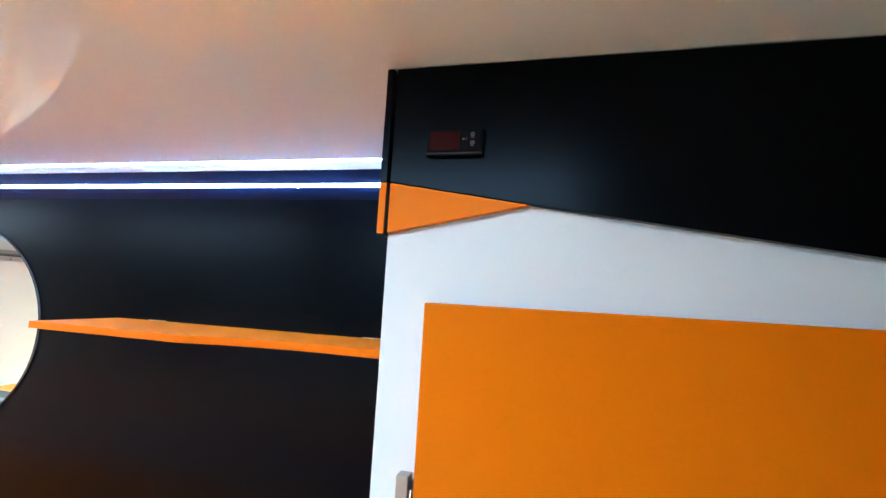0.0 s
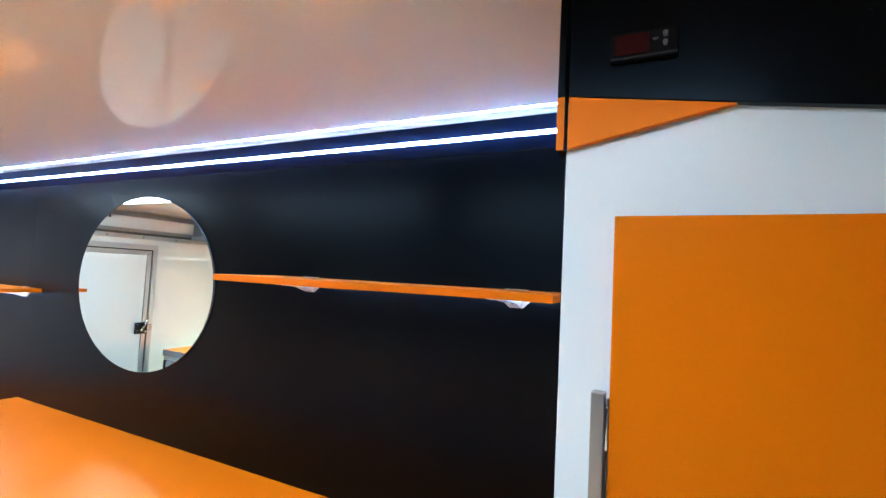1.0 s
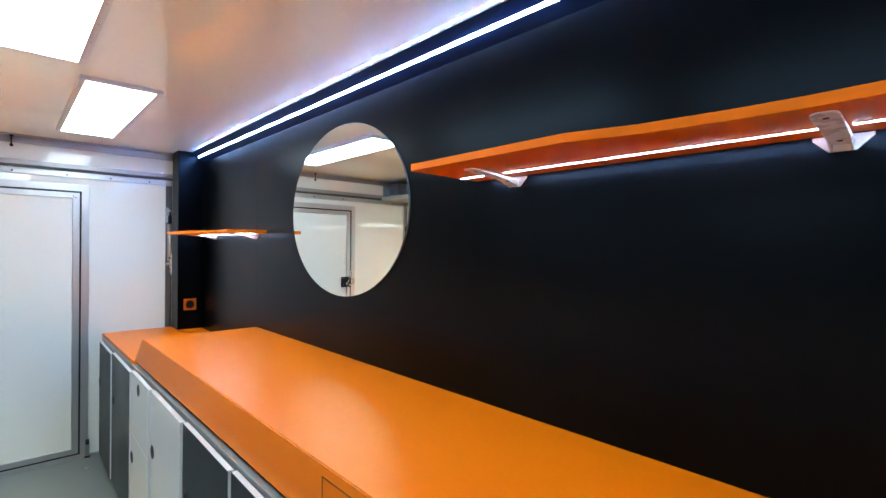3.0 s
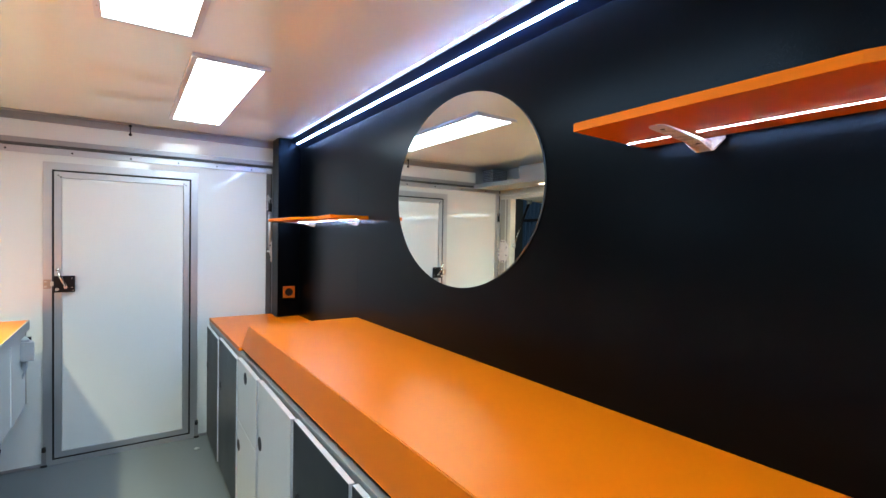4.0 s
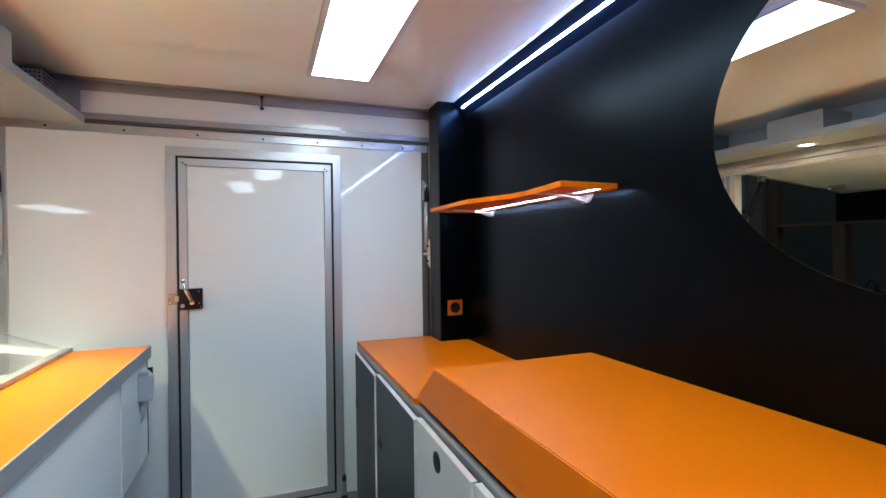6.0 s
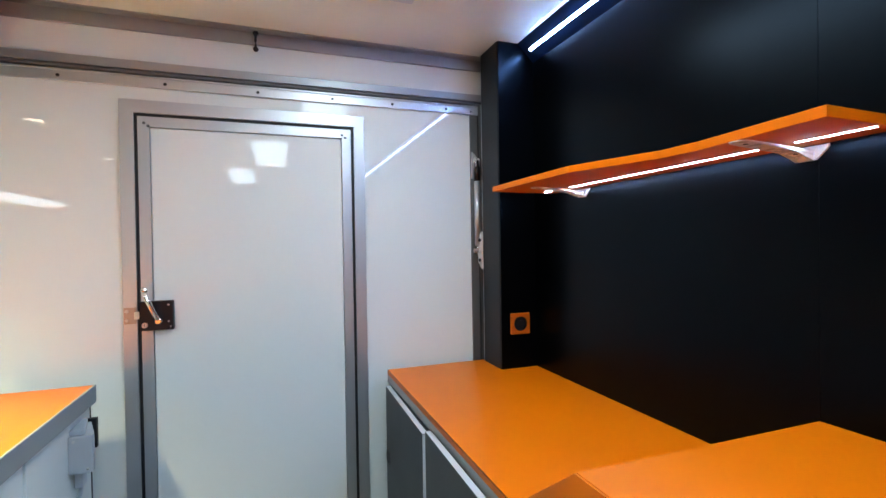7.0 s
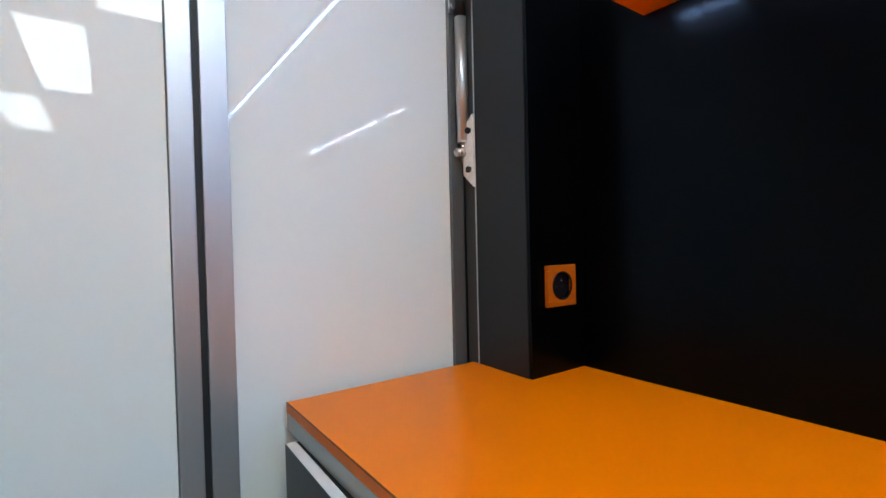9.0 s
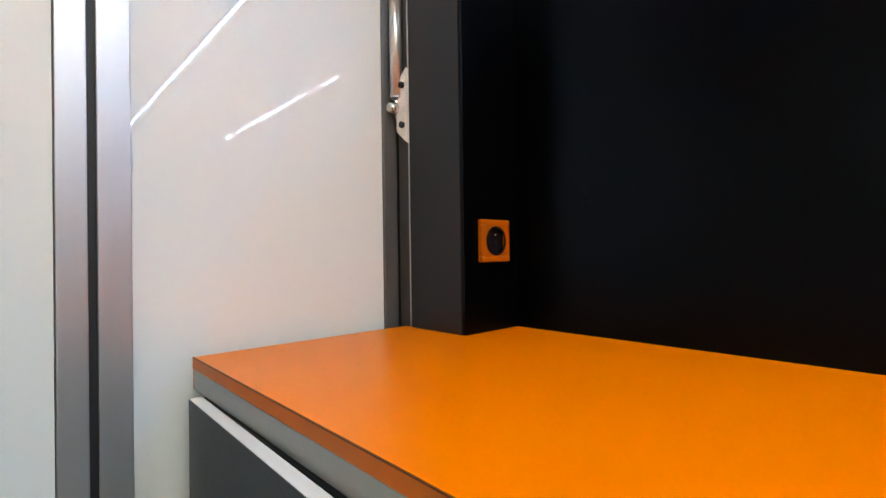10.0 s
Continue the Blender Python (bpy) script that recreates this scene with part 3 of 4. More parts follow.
cabinet(3.732, 4.242, True, [(Z0, Z1, 3.800, 0.610)], "anthracite base cabinet with a pale edge")

# ---- refrigerator and the header board over it ----
FX, FY = 4.269, -0.603
fridge = thing("refrigerator", (4.85, -0.3, FLOOR), "tall white refrigerator with a flat orange door", "refrigerator")
part("body", box((FX, FY, FLOOR), (5.46, -0.002, 2.060), 0.003), FRIDGE, fridge)
fdoor = part("door", box((4.342, FY - 0.030, 0.12), (5.40, FY - 0.004, 1.888), 0.002), ORANGE_DOOR, fridge, "flat orange door")
part("gasket", box((4.346, FY - 0.0038, 0.124), (5.396, FY - 0.0005, 1.884)), SEAL, fdoor)
handle = part("handle", box((4.3205, FY - 0.040, 1.486), (4.3375, FY - 0.020, 1.6585), 0.0015), DARK_STEEL, fridge, "brushed steel bar handle")
part("mount", box((4.3225, FY - 0.0198, 1.500), (4.3325, FY - 0.0005, 1.640), 0.001), DARK_STEEL, handle)
part("side_plate", box((4.3378, FY - 0.0190, 1.490), (4.3400, FY - 0.0005, 1.648), 0.0005), EDGE_METAL, handle)
part("latch", box((4.3380, FY - 0.0335, 1.585), (4.3415, FY - 0.0305, 1.640), 0.001), CHROME, handle)
header = thing("header_board", (4.85, FY, 2.0), "black header board with an orange wedge over the refrigerator", "header board")
top = CEIL - 0.002
board = part("board", prism([(4.2735, 2.0630), (4.2735, top), (5.46, top), (5.46, 1.888), (4.885, 1.970), (4.482, 2.0300)], "y", FY - 0.015, FY - 0.001, 0.0008), BLACK, header)
part("wedge", prism([(4.2735, 1.987), (4.2735, 2.0620), (4.480, 2.0295)], "y", FY - 0.0145, FY - 0.001, 0.0008), ORANGE_EDGE, header, "orange wedge")
part("end_board", box((4.2580, FY - 0.017, 2.0625), (4.2685, -0.0005, top), 0.0008), BLACK, header)
part("end_panel", box((4.2582, FY - 0.0135, 1.985), (4.2683, -0.0005, 2.0622), 0.0006), BLACK, header)
part("end_wedge", box((4.2580, FY - 0.017, 1.985), (4.2685, FY - 0.0138, 2.0620), 0.0006), ORANGE_EDGE, header, "orange front edge")

TX, TY, TZ = 4.329, FY - 0.015, 2.098
thermo = thing("thermostat", (TX + 0.042, TY, TZ), "small black temperature controller with a dark red display", "thermostat")
housing = part("housing", box((TX, TY - 0.011, TZ), (TX + 0.084, TY, TZ + 0.040), 0.004), MATT_BLACK, thermo)
part("lip", box((TX + 0.001, TY - 0.0145, TZ + 0.0005), (TX + 0.083, TY - 0.009, TZ + 0.0045), 0.0015), LOCK, housing)
part("display", box((TX + 0.007, TY - 0.0118, TZ + 0.008), (TX + 0.049, TY - 0.0108, TZ + 0.035)), DISPLAY, housing, "dark red display, switched off")
for z in (TZ + 0.0305, TZ + 0.0185):
    kx = TX + 0.0685
    part("key", ring((kx, TY - 0.0108, z), (0, -1, 0), 0.0030, 0.0021, 0.0006, 18), MARK, housing)
    part("key_dash", box((kx - 0.0007, TY - 0.0115, z - 0.0010), (kx + 0.0007, TY - 0.0107, z + 0.0012)), MARK, housing)
    part("key_line", box((kx - 0.0025, TY - 0.0115, z - 0.0048), (kx + 0.0025, TY - 0.0107, z - 0.0042)), MARK, housing)
text = bpy.data.curves.new("set_mark", "FONT")
text.body, text.size, text.align_x, text.extrude = "SET", 0.0045, "CENTER", 0.0001
text_ob = new("set_mark", text)
text_ob.parent = housing
text_ob.matrix_basis = Matrix.Translation(Vector((TX + 0.057, TY - 0.0113, TZ + 0.0225)) - PLACE[housing.name]) @ pose(0, 0, 0, 90, 0, 0)
text.materials.append(MARK)


# ---- gas struts of the tailgate ----
def gas_strut(y, label):
    s = thing("gas_strut", (0.03, y, 1.31), label, "gas strut", "gas struts of the tailgate")
    x = 0.026
    top_plate = part("top_bracket", prism([(y - 0.022, 1.708), (y - 0.008, 1.708), (y - 0.004, 1.750), (y + 0.010, 1.768), (y + 0.014, 1.792), (y + 0.004, 1.806), (y - 0.010, 1.826), (y - 0.022, 1.826)], "x", 0.0102, 0.0140, 0.001), STEEL, s)
    part("clevis", prism([(0.0145, 1.752), (0.036, 1.760), (0.040, 1.782), (0.030, 1.798), (0.0145, 1.800)], "y", y - 0.010, y - 0.006, 0.001), STEEL, top_plate)
    part("clevis", prism([(0.0145, 1.752), (0.036, 1.760), (0.040, 1.782), (0.030, 1.798), (0.0145, 1.800)], "y", y + 0.006, y + 0.010, 0.001), STEEL, top_plate)
    for z in (1.811, 1.722):
        part("bolt", rod((0.0138, y - 0.014, z), (0.021, y - 0.014, z), 0.0072, sides=6), STEEL, top_plate)
    part("pin", rod((x, y - 0.018, 1.781), (x, y + 0.016, 1.781), 0.0065, sides=12), CHROME, top_plate)
    part("eye", rod((x, y - 0.0055, 1.781), (x, y + 0.0055, 1.781), 0.011, sides=18), LOCK, s)
    part("cap", rod((x, y, 1.696), (x, y, 1.774), 0.0120, sides=20), LOCK, s, "black plastic cap")
    part("cylinder", rod((x, y, 1.412), (x, y, 1.6958), 0.0136, sides=28), SATIN, s, "bright steel cylinder")
    part("collar", ring((x, y, 1.4085), (0, 0, 1), 0.0132, 0.0062, 0.0034), STEEL, s)
    part("rod", rod((x, y, 1.385), (x, y, 1.4118), 0.006, sides=14), CHROME, s)
    part("joint", rod((x, y - 0.020, 1.385), (x, y + 0.010, 1.385), 0.0105, sides=6), STEEL, s)
    return s


gas_strut(-0.176, "gas strut with a bright cylinder beside the black post")
gas_strut(SOUTH + 0.030, "gas strut with a bright cylinder beside the cream post")
plate = thing("strut_plate", (0.05, -0.168, 1.31), "white painted hinge plate bolted to the corner post", "hinge plate", "hinge plates")
part("plate", prism([(0.022, 1.440), (0.058, 1.470), (0.058, 1.305), (0.022, 1.335)], "y", -0.174, -0.1655, 0.001), WHITE_PLASTIC, plate)
part("ear", prism([(0.006, 1.385), (0.026, 1.420), (0.026, 1.350)], "y", -0.174, -0.1665, 0.001), STEEL, plate)
for z in (1.433, 1.345):
    part("bolt", rod((0.047, -0.181, z), (0.047, -0.173, z), 0.0075, sides=6), LOCK, plate)

# ---- south side: post, sill, hatch and its flap ----
H0, H1 = 0.188, 5.00        # hatch opening along x
south = thing("wall_south", (2.5, SOUTH, 0), "cream painted side wall with a wide serving hatch", "wall", kind="structure")
part("post", box((0.0, SOUTH - 0.06, FLOOR), (H0 - 0.042, SOUTH, 1.935), 0.004), CREAM_SHADED, south)
part("post_rib", box((0.002, SOUTH, FLOOR), (0.018, SOUTH + 0.008, 1.934), 0.002), CREAM, south)
part("post_rib", box((0.098, SOUTH, FLOOR), (0.108, SOUTH + 0.006, 1.934), 0.002), CREAM, south)
part("jamb", box((H0 - 0.041, SOUTH - 0.06, 1.02), (H0, SOUTH + 0.012, 1.934), 0.003), CREAM, south)
part("jamb", box((H1, SOUTH - 0.06, 1.02), (H1 + 0.03, SOUTH + 0.012, 1.935), 0.003), ALU, south)
part("parapet", box((H0 - 0.03, SOUTH - 0.06, FLOOR), (EAST, SOUTH, 1.02)), CREAM, south)
part("end_panel", box((H1 + 0.03, SOUTH - 0.06, 1.02), (EAST, SOUTH, 1.935)), GELCOAT, south)
part("lintel", box((0.0, SOUTH - 0.06, 1.995), (EAST, SOUTH, CEIL)), CREAM, south)
part("beam", box((0.0, SOUTH - 0.07, 1.935), (EAST, SOUTH + 0.006, 1.968), 0.004), CREAM, south)
part("beam_rib", box((0.0, SOUTH - 0.07, 1.972), (EAST, SOUTH + 0.016, 1.995), 0.004), CREAM, south)
part("sill", box((H0, SOUTH - 0.07, 1.02), (H1, SOUTH - 0.02, 1.045), 0.003), ALU, south)
for a, b, z in ((0.080, 0.094, 1.062), (0.112, 0.124, 1.066), (0.196, 0.214, 1.076)):
    part("sill_rail", box((H0, SOUTH - b, 1.0505), (H1, SOUTH - a, z), 0.003), CREAM, south)
part("sill_arm", box((H0, SOUTH - 0.22, 1.02), (H0 + 0.04, SOUTH - 0.06, 1.05), 0.003), ALU, south)
part("sill_arm", box((2.2, SOUTH - 0.22, 1.02), (2.24, SOUTH - 0.06, 1.05), 0.003), ALU, south)

hinge = thing("hatch_plate", (0.09, SOUTH + 0.01, 1.25), "white painted eight-sided hinge plate bolted to the post", "hinge plate", "hinge plates")
part("plate", prism([(0.005, 1.330), (0.055, 1.270), (0.115, 1.270), (0.168, 1.330), (0.168, 1.448), (0.115, 1.507), (0.055, 1.507), (0.005, 1.448)], "y", SOUTH + 0.0125, SOUTH + 0.0195, 0.0015), WHITE_PLASTIC, hinge)
for x, z in ((0.070, 1.287), (0.104, 1.287), (0.070, 1.490), (0.104, 1.490), (0.030, 1.348), (0.030, 1.432), (0.146, 1.348), (0.146, 1.432)):
    part("bolt", rod((x, SOUTH + 0.019, z), (x, SOUTH + 0.025, z), 0.0065, sides=6), LOCK, hinge)

flap = thing("hatch_flap", (2.1, -2.3, 1.93), "white serving hatch flap, swung open outwards", "hatch flap")


def under_flap(y, drop):
    """A spot below the flap's sloping underside."""
    return (y, 1.948 + 0.0972 * (y + 2.277) - drop)


part("panel", prism([under_flap(-2.295, -0.04), under_flap(-2.295, 0), under_flap(-3.388, 0), under_flap(-3.388, -0.04)], "x", H0 + 0.032, H1 - 0.01, 0.002), GELCOAT, flap)
part("edge_rail", prism([under_flap(-3.389, -0.048), under_flap(-3.389, 0.006), under_flap(-3.428, 0.006), under_flap(-3.428, -0.048)], "x", H0 + 0.010, H1 - 0.01, 0.002), ALU, flap, "aluminium edge rail")
part("side_rail", prism([under_flap(-2.31, -0.042), under_flap(-2.31, 0.005), under_flap(-3.388, 0.005), under_flap(-3.388, -0.042)], "x", H0 + 0.010, H0 + 0.031, 0.002), ALU, flap)
for x, y in ((0.29, -3.09), (2.36, -3.09)):
    catch = part("catch", prism([under_flap(y, 0.0005), under_flap(y, 0.012), under_flap(y - 0.028, 0.012), under_flap(y - 0.028, 0.0005)], "x", x, x + 0.11, 0.002), STEEL, flap)
    part("tongue", prism([under_flap(y - 0.004, 0.012), under_flap(y - 0.004, 0.030), under_flap(y - 0.020, 0.034), under_flap(y - 0.020, 0.012)], "x", x + 0.004, x + 0.026, 0.002), CHROME, catch)
for x0, x1 in ((0.888, 2.110), (2.600, 3.822)):
    lamp = thing("hatch_light", ((x0 + x1) / 2, -3.07, 1.86), "long white light panel under the open hatch flap, switched on", "light panel", "light panels under the flap")
    y0, y1, f = -3.200, -2.942, 0.024
    part("frame", join(*[prism([under_flap(b, 0.0004), under_flap(b, 0.016), under_flap(a, 0.016), under_flap(a, 0.0004)], "x", c, d, 0.0012)
                         for a, b, c, d in ((y0 - f, y0, x0 - f, x1 + f), (y1, y1 + f, x0 - f, x1 + f), (y0, y1, x0 - f, x0), (y0, y1, x1, x1 + f))]), EDGE_LIGHT, lamp)
    part("diffuser", prism([under_flap(y1, 0.004), under_flap(y1, 0.013), under_flap(y0, 0.013), under_flap(y0, 0.004)], "x", x0, x1), PANEL_GLOW, lamp, "glowing white diffuser")
ps = thing("prop_strut", (0.23, -2.4, 1.4), "black gas strut propping the open hatch flap", "gas strut")
part("tube", rod((0.226, -2.310, 1.635), (0.236, -2.420, 1.895), 0.014, sides=14), LOCK, ps)
part("rod", rod((0.214, -2.248, 1.455), (0.226, -2.310, 1.635), 0.006, sides=12), CHROME, ps)
part("foot", box((0.1885, -2.262, 1.430), (0.222, -2.234, 1.470), 0.003), STEEL, ps)
part("head", box((0.222, -2.440, 1.885), (0.262, -2.400, 1.928), 0.003), STEEL, ps)

# chrome clamps on the sill
for x in (0.42, 1.10, 2.0):
    cl = thing("sill_clamp", (x, SOUTH - 0.2, 1.076), "small chrome toggle clamp on the hatch sill", "clamp", "sill clamps")
    part("base", box((x, SOUTH - 0.222, 1.0765), (x + 0.07, SOUTH - 0.187, 1.088), 0.002), STEEL, cl)
    part("lever", box((x + 0.010, SOUTH - 0.213, 1.0885), (x + 0.085, SOUTH - 0.198, 1.104), 0.004), CHROME, cl)

# ---- overhead shelf on the south side, with boxes and spots ----
SH = 2.030
over = thing("overhead_shelf", (2.1, -2.04, SH), "pale grey overhead shelf with recessed spots", "shelf")
part("board", box((0.001, SOUTH + 0.017, SH), (4.60, -1.880, SH + 0.024), 0.001), SOFFIT, over)
part("lip", box((0.001, -1.8795, SH - 0.002), (4.60, -1.868, SH + 0.038), 0.001), SOFFIT, over)
part("end_plate", box((0.0145, SOUTH + 0.018, SH + 0.0245), (0.022, -1.8797, 2.189), 0.001), SOFFIT, over)
for x in (1.50, 2.55, 3.60):
    part("divider", box((x, SOUTH + 0.02, SH + 0.0245), (x + 0.012, -1.890, CEIL - 0.001), 0.0008), SOFFIT, over)
vent = thing("vent_box", (0.15, -1.96, SH + 0.024), "grey perforated metal box on the overhead shelf", "vent box")
part("body", box((0.0225, -2.16, SH + 0.0245), (0.182, -1.965, 2.213), 0.002), ALU_DULL, vent)
for i in range(12):
    for k in range(10):
        x, z = 0.034 + 0.0125 * i, SH + 0.036 + 0.0165 * k
        part("hole", rod((x, -1.9655, z), (x, -1.9640, z), 0.0042, sides=6), SEAL, vent)
for i in range(12):
    for k in range(10):
        y, z = -1.977 - 0.0155 * i, SH + 0.036 + 0.0165 * k
        part("hole", rod((0.1815, y, z), (0.1830, y, z), 0.0048, sides=6), SEAL, vent)
duct = thing("duct_box", (0.83, -2.0, SH + 0.024), "plain grey box on the overhead shelf", "box")
part("body", box((0.655, -2.14, SH + 0.0245), (0.971, -1.8805, 2.179), 0.002), SOFFIT, duct)
tray = thing("cable_tray", (1.3, -2.12, SH + 0.024), "grey metal tray on the overhead shelf", "tray")
part("base", box((1.02, -2.17, SH + 0.0245), (1.48, -2.05, SH + 0.075), 0.003), ALU_DULL, tray)
part("rim", box((1.02, -2.055, SH + 0.075), (1.48, -2.048, SH + 0.083), 0.001), ALU_DULL, tray)
for x in (0.765, 1.80, 2.85, 3.9):
    sp = thing("recessed_spot", (x, -2.075, SH), "small round recessed spot in the overhead shelf", "spotlight", "recessed spots")
    part("rim", ring((x, -2.075, SH - 0.004), (0, 0, 1), 0.062, 0.040, 0.004), WHITE_PLASTIC, sp)
    part("lens", rod((x, -2.075, SH - 0.0015), (x, -2.075, SH - 0.0005), 0.040, sides=24), SPOT_GLOW, sp, "glowing warm lens")
    lamp = bpy.data.lights.new("spot_beam", "SPOT")
    lamp.energy, lamp.color, lamp.spot_size, lamp.spot_blend, lamp.shadow_soft_size = SPOT_WATTS, (0.96, 0.93, 0.62), radians(82), 1.0, 0.035
    beam = new("spot_beam", lamp)
    beam.matrix_world = look((x, -2.075, SH - 0.012), (x, -1.92, 0.98))
# loose cable under the overhead shelf
cable = thing("hanging_cable", (1.45, -2.1, 1.97), "short black cable hanging under the overhead shelf", "cable")
part("cable", pipe([(1.42, -2.0, SH), (1.42, -2.01, 1.99), (1.45, -2.03, 1.965), (1.50, -2.06, 1.962), (1.54, -2.08, 1.985), (1.55, -2.09, SH)], 0.004, 8), SEAL, cable)

# ---- serving bar on the south side ----
bar = thing("serving_bar", (2.0, -1.75, 0.47), "serving bar with an orange top and grey edge", "bar counter")
BX = 0.140
part("top", box((BX, -1.895, 0.964), (4.0, -1.588, 0.981), 0.0008), ORANGE, bar)
part("edge_band", join(box((BX - 0.004, -1.5878, 0.926), (4.0, -1.5835, 0.9803), 0.0012), box((BX - 0.004, -1.895, 0.926), (BX - 0.0003, -1.5880, 0.9803), 0.0008)), BAR_EDGE, bar, "grey edge band")
part("edge_trim", box((BX - 0.004, -1.5890, 0.9812), (4.0, -1.5846, 0.9818)), SOFFIT, bar)
part("body", box((BX + 0.004, -1.895, 0.478), (0.560, -1.6005, 0.963), 0.001), GELCOAT, bar)
part("front_panel", box((0.562, -1.895, 0.478), (1.90, -1.6050, 0.963), 0.001), GELCOAT, bar)
part("front_panel", box((1.902, -1.895, 0.478), (4.0, -1.6050, 0.963), 0.001), GELCOAT, bar)
part("basin", box((BX + 0.004, SOUTH + 0.013, 0.478), (4.0, -1.896, 0.90), 0.001), CREAM, bar, "cream display well")
part("end_joint", box((BX + 0.0005, -1.604, 0.480), (BX + 0.0035, -1.598, 0.916)), SEAL, bar)
part("bracket_leg", box((3.6, -2.15, FLOOR), (3.66, -2.08, 0.478), 0.002), ALU_DULL, bar)
part("bracket_leg", box((1.8, -2.15, FLOOR), (1.86, -2.08, 0.478), 0.002), ALU_DULL, bar)

jb = thing("junction_box", (0.23, -1.585, 0.775), "grey wall socket housing on the bar front", "socket housing")
part("housing", prism([(0.190, -1.6000), (0.322, -1.6000), (0.322, -1.540), (0.304, -1.540), (0.190, -1.582)], "z", 0.772, 0.880, 0.003), GREY_PLASTIC, jb)
part("lid", prism([(0.200, -1.5995), (0.312, -1.5995), (0.312, -1.560), (0.200, -1.588)], "z", 0.8803, 0.896, 0.004), GREY_PLASTIC, jb)
part("screw", rod((0.3215, -1.586, 0.866), (0.3235, -1.586, 0.866), 0.004, sides=10), STEEL, jb)
part("screw", rod((0.3215, -1.552, 0.784), (0.3235, -1.552, 0.784), 0.004, sides=10), STEEL, jb)
part("switch_plate", box((0.172, -1.600, 0.795), (0.1895, -1.569, 0.888), 0.003), LOCK, jb, "black switch plate")
part("cable_gland", box((0.245, -1.599, 0.715), (0.285, -1.578, 0.775), 0.004), GREY_PLASTIC, jb)
part("cord", pipe([(0.265, -1.588, 0.716), (0.265, -1.590, 0.69), (0.263, -1.5985, 0.675), (0.263, -1.603, 0.660)], 0.006, 8), GREY_PLASTIC, jb)

# display case on the bar: front rail, end rail and glass panes
case = thing("glass_display_case", (1.5, -2.0, 0.981), "clear glass display case with aluminium rails on the bar", "display case")
part("front_rail", box((0.155, -1.915, 0.9815), (3.60, -1.880, 1.0000), 0.003), EDGE_METAL, case)
part("end_rail", prism([(-2.19, 1.018), (-2.19, 1.046), (-1.916, 0.992), (-1.916, 0.966)], "x", 0.160, 0.200, 0.003), CREAM, case)
part("end_pane", prism([(-2.18, 1.047), (-2.18, 1.105), (-1.92, 0.9935)], "x", 0.172, 0.178), GLASS, case, "clear glass pane").visible_shadow = False
part("top_pane", prism([(-1.900, 0.993), (-1.900, 0.997), (-2.175, 1.110), (-2.175, 1.106)], "x", 0.172, 3.58), GLASS, case, "clear glass pane").visible_shadow = False
part("rear_rail", box((0.155, SOUTH + 0.014, 1.022), (3.60, SOUTH + 0.040, 1.046), 0.003), CREAM, case)

cord = thing("slack_cable", (0.7, -1.68, 0.478), "black cable hanging under the bar", "cable")
part("cable", pipe([(0.585, -1.66, 0.478), (0.560, -1.656, 0.42), (0.555, -1.655, 0.37), (0.585, -1.657, 0.345), (0.64, -1.665, 0.335), (0.74, -1.68, 0.35), (0.85, -1.70, 0.42), (0.88, -1.71, 0.478)], 0.014, 10), SEAL, cord)
bolt_cover = thing("floor_drain", (0.222, -0.697, FLOOR), "small dark steel floor fitting", "floor fitting")
part("cover", rod((0.222, -0.697, FLOOR - 0.001), (0.222, -0.697, FLOOR + 0.003), 0.020, 0.017, 20), STEEL, bolt_cover)

# ---- shed outside the hatch ----
structure("ground", box((-14, -14, -0.75), (16, 12, -0.60)), CONCRETE, "dark concrete shed floor")
structure("backdrop_wall_south", box((-14, -8.2, -0.6), (16, -8.0, 6)), DARK_WALL)
structure("backdrop_wall_west", box((-9.2, -14, -0.6), (-9.0, 12, 6)), DARK_WALL)
sheet = thing("corrugated_sheet", (-2.95, -6.0, -0.6), "blue corrugated sheet wall in the dark shed", "sheet wall")
wavy = [(-3.60 + 0.03 * i, -6.0 + (0.022 if (i // 2) % 2 else 0.0)) for i in range(37)]
part("sheet", prism(wavy + [(x, y - 0.004) for x, y in reversed(wavy)], "z", -0.6, 3.2), BLUE_SHEET, sheet)
part("rail", box((-3.60, -5.977, 1.90), (-2.52, -5.95, 1.96), 0.004), SEAL, sheet)
pst = thing("shed_post", (-2.38, -6.0, -0.6), "tan shed post beside the blue sheet", "post")
part("post", box((-2.51, -6.08, -0.6), (-2.25, -5.95, 4.0), 0.01), TAN_POST, pst)
wood = thing("wooden_stud", (-2.17, -6.1, -0.6), "dark wooden stud beside the tan shed post", "post")
part("stud", box((-2.245, -6.20, -0.6), (-2.09, -6.06, 4.0), 0.008), BROWN_WOOD, wood)
rack = thing("storage_rack", (0.6, -6.2, -0.6), "dark wooden storage rack in the shed", "rack")
for x in (-1.333, 0.90, 3.00):
    part("upright", box((x, -6.14, -0.6), (x + 0.147, -6.00, 1.655), 0.006), BROWN_WOOD, rack)
part("beam", box((-2.085, -6.15, 1.656), (3.15, -5.995, 1.70), 0.005), BROWN_WOOD, rack)
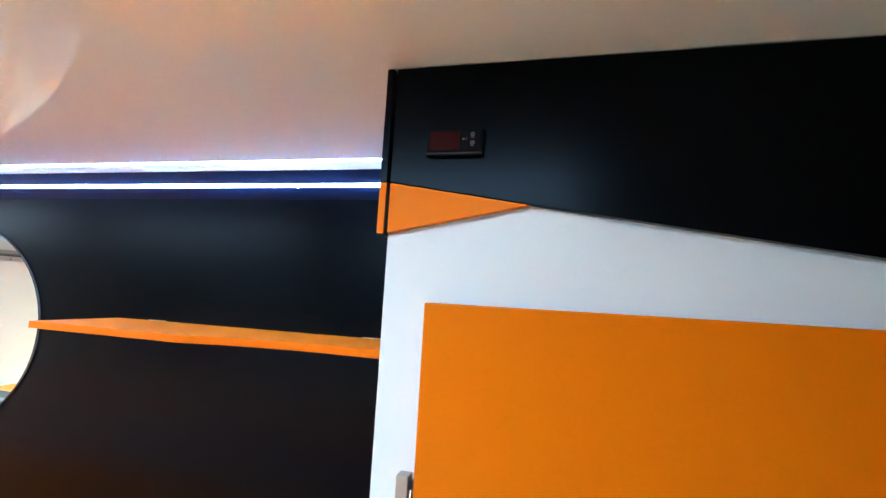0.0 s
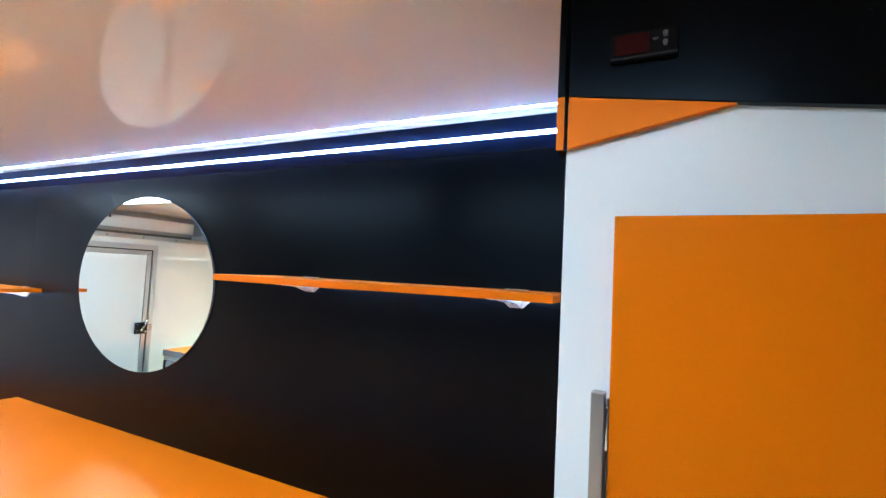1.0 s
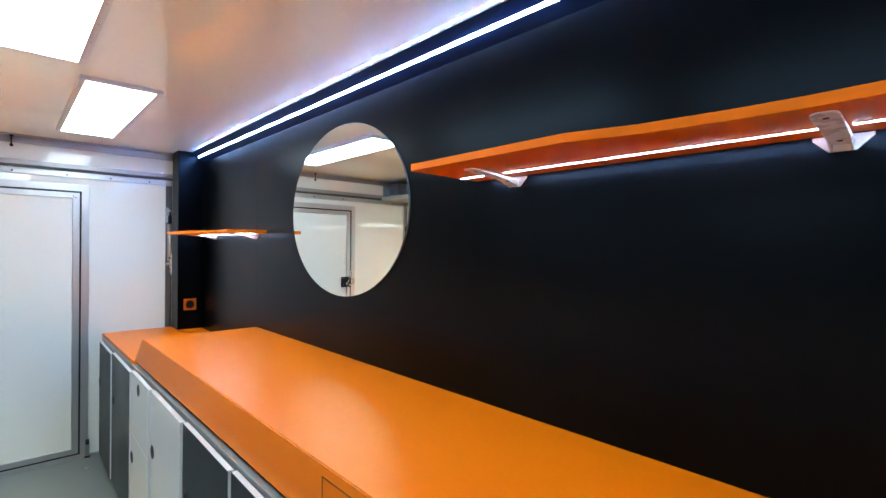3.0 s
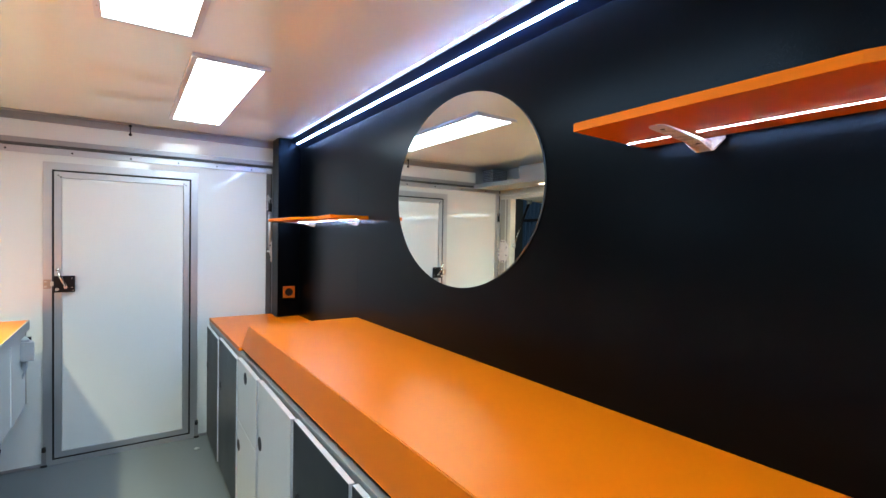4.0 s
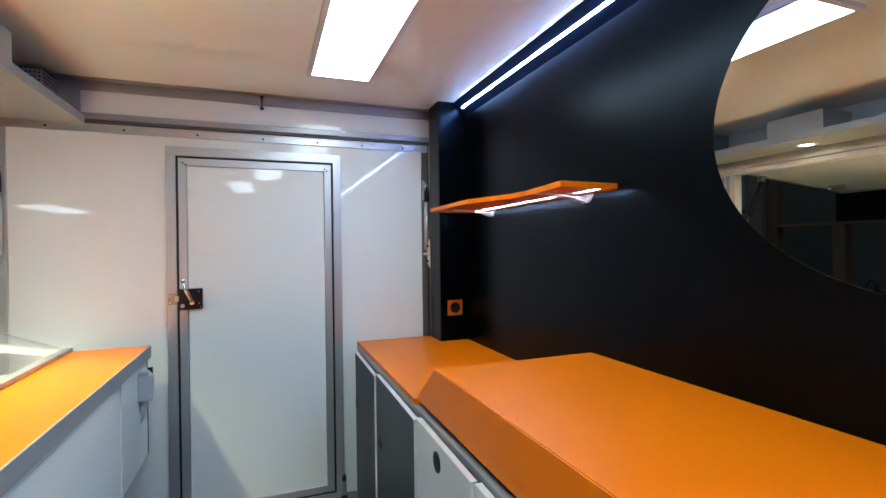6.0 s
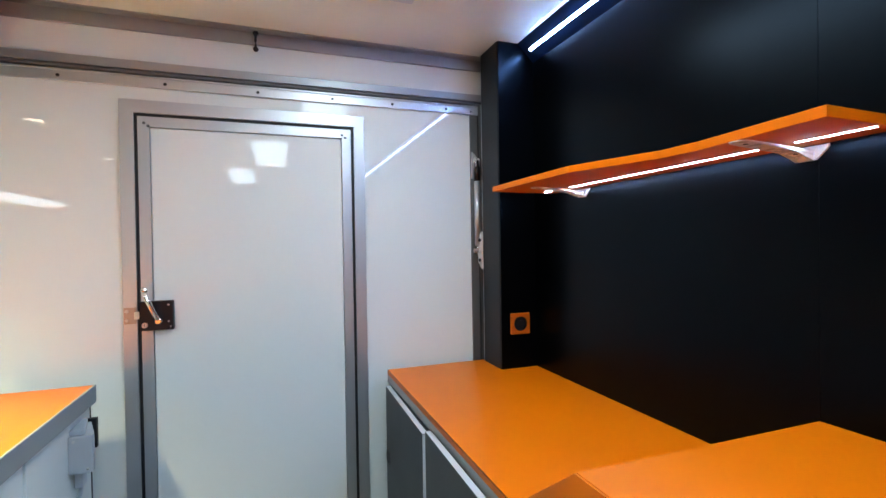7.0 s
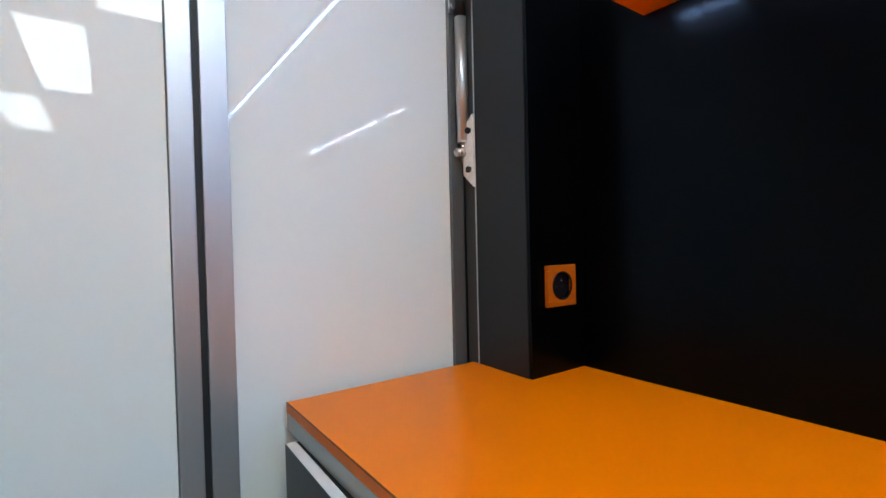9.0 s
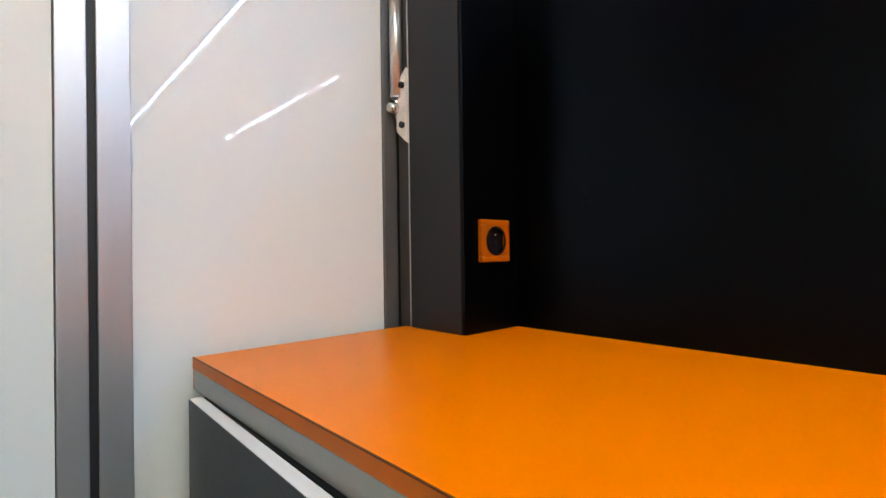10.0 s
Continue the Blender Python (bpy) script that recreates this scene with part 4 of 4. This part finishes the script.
part("shelf_board", box((-2.085, -6.60, 0.66), (3.15, -5.99, 0.70), 0.004), BROWN_WOOD, rack)
part("dark_panel", box((-1.324, -6.10, 1.701), (3.15, -6.06, 2.75), 0.004), MATT_BLACK, rack)


def machine(x, size, label):
    """A small dark machine: rounded motor body, foot, bent carrying handle and a bright shaft."""
    m = thing("small_machine", (x, -6.2, 0.70), label, "machine", "machines on the rack")
    part("foot", box((x - 0.16 * size, -6.32, 0.7005), (x + 0.16 * size, -6.10, 0.7005 + 0.05 * size), 0.012), SEAL, m)
    part("motor", rod((x - 0.02 * size, -6.21, 0.70 + 0.17 * size), (x + 0.22 * size, -6.21, 0.70 + 0.17 * size), 0.12 * size, 0.10 * size, 20, 0.012), LOCK, m)
    part("shaft", rod((x + 0.22 * size, -6.21, 0.70 + 0.17 * size), (x + 0.27 * size, -6.21, 0.70 + 0.17 * size), 0.03 * size, sides=14), CHROME, m)
    part("handle", pipe([(x - 0.15 * size, -6.20, 0.70 + 0.05 * size), (x - 0.18 * size, -6.20, 0.70 + 0.26 * size), (x - 0.13 * size, -6.20, 0.70 + 0.38 * size), (x - 0.06 * size, -6.20, 0.70 + 0.36 * size), (x + 0.02 * size, -6.20, 0.70 + 0.26 * size)], 0.018 * size, 10), LOCK, m)
    return m


machine(-1.70, 1.0, "dark machine with a bent carrying handle on the rack")
machine(-0.95, 0.62, "small dark machine on the shed rack")
machine(-0.45, 0.70, "small dark machine on the shed rack")
for x, w, h in ((0.30, 0.34, 0.24), (0.70, 0.22, 0.17), (1.40, 0.30, 0.20)):
    crate = thing("dark_crate", (x, -6.3, 0.70), "dark plastic crate on the shed rack", "crate", "crates on the rack")
    part("body", prism([(x - w / 2 + 0.02, 0.701), (x + w / 2 - 0.02, 0.701), (x + w / 2, 0.70 + h), (x - w / 2, 0.70 + h)], "y", -6.45, -6.15, 0.01), SEAL, crate)
    part("rim", box((x - w / 2 - 0.01, -6.46, 0.70 + h), (x + w / 2 + 0.01, -6.14, 0.725 + h), 0.005), LOCK, crate)
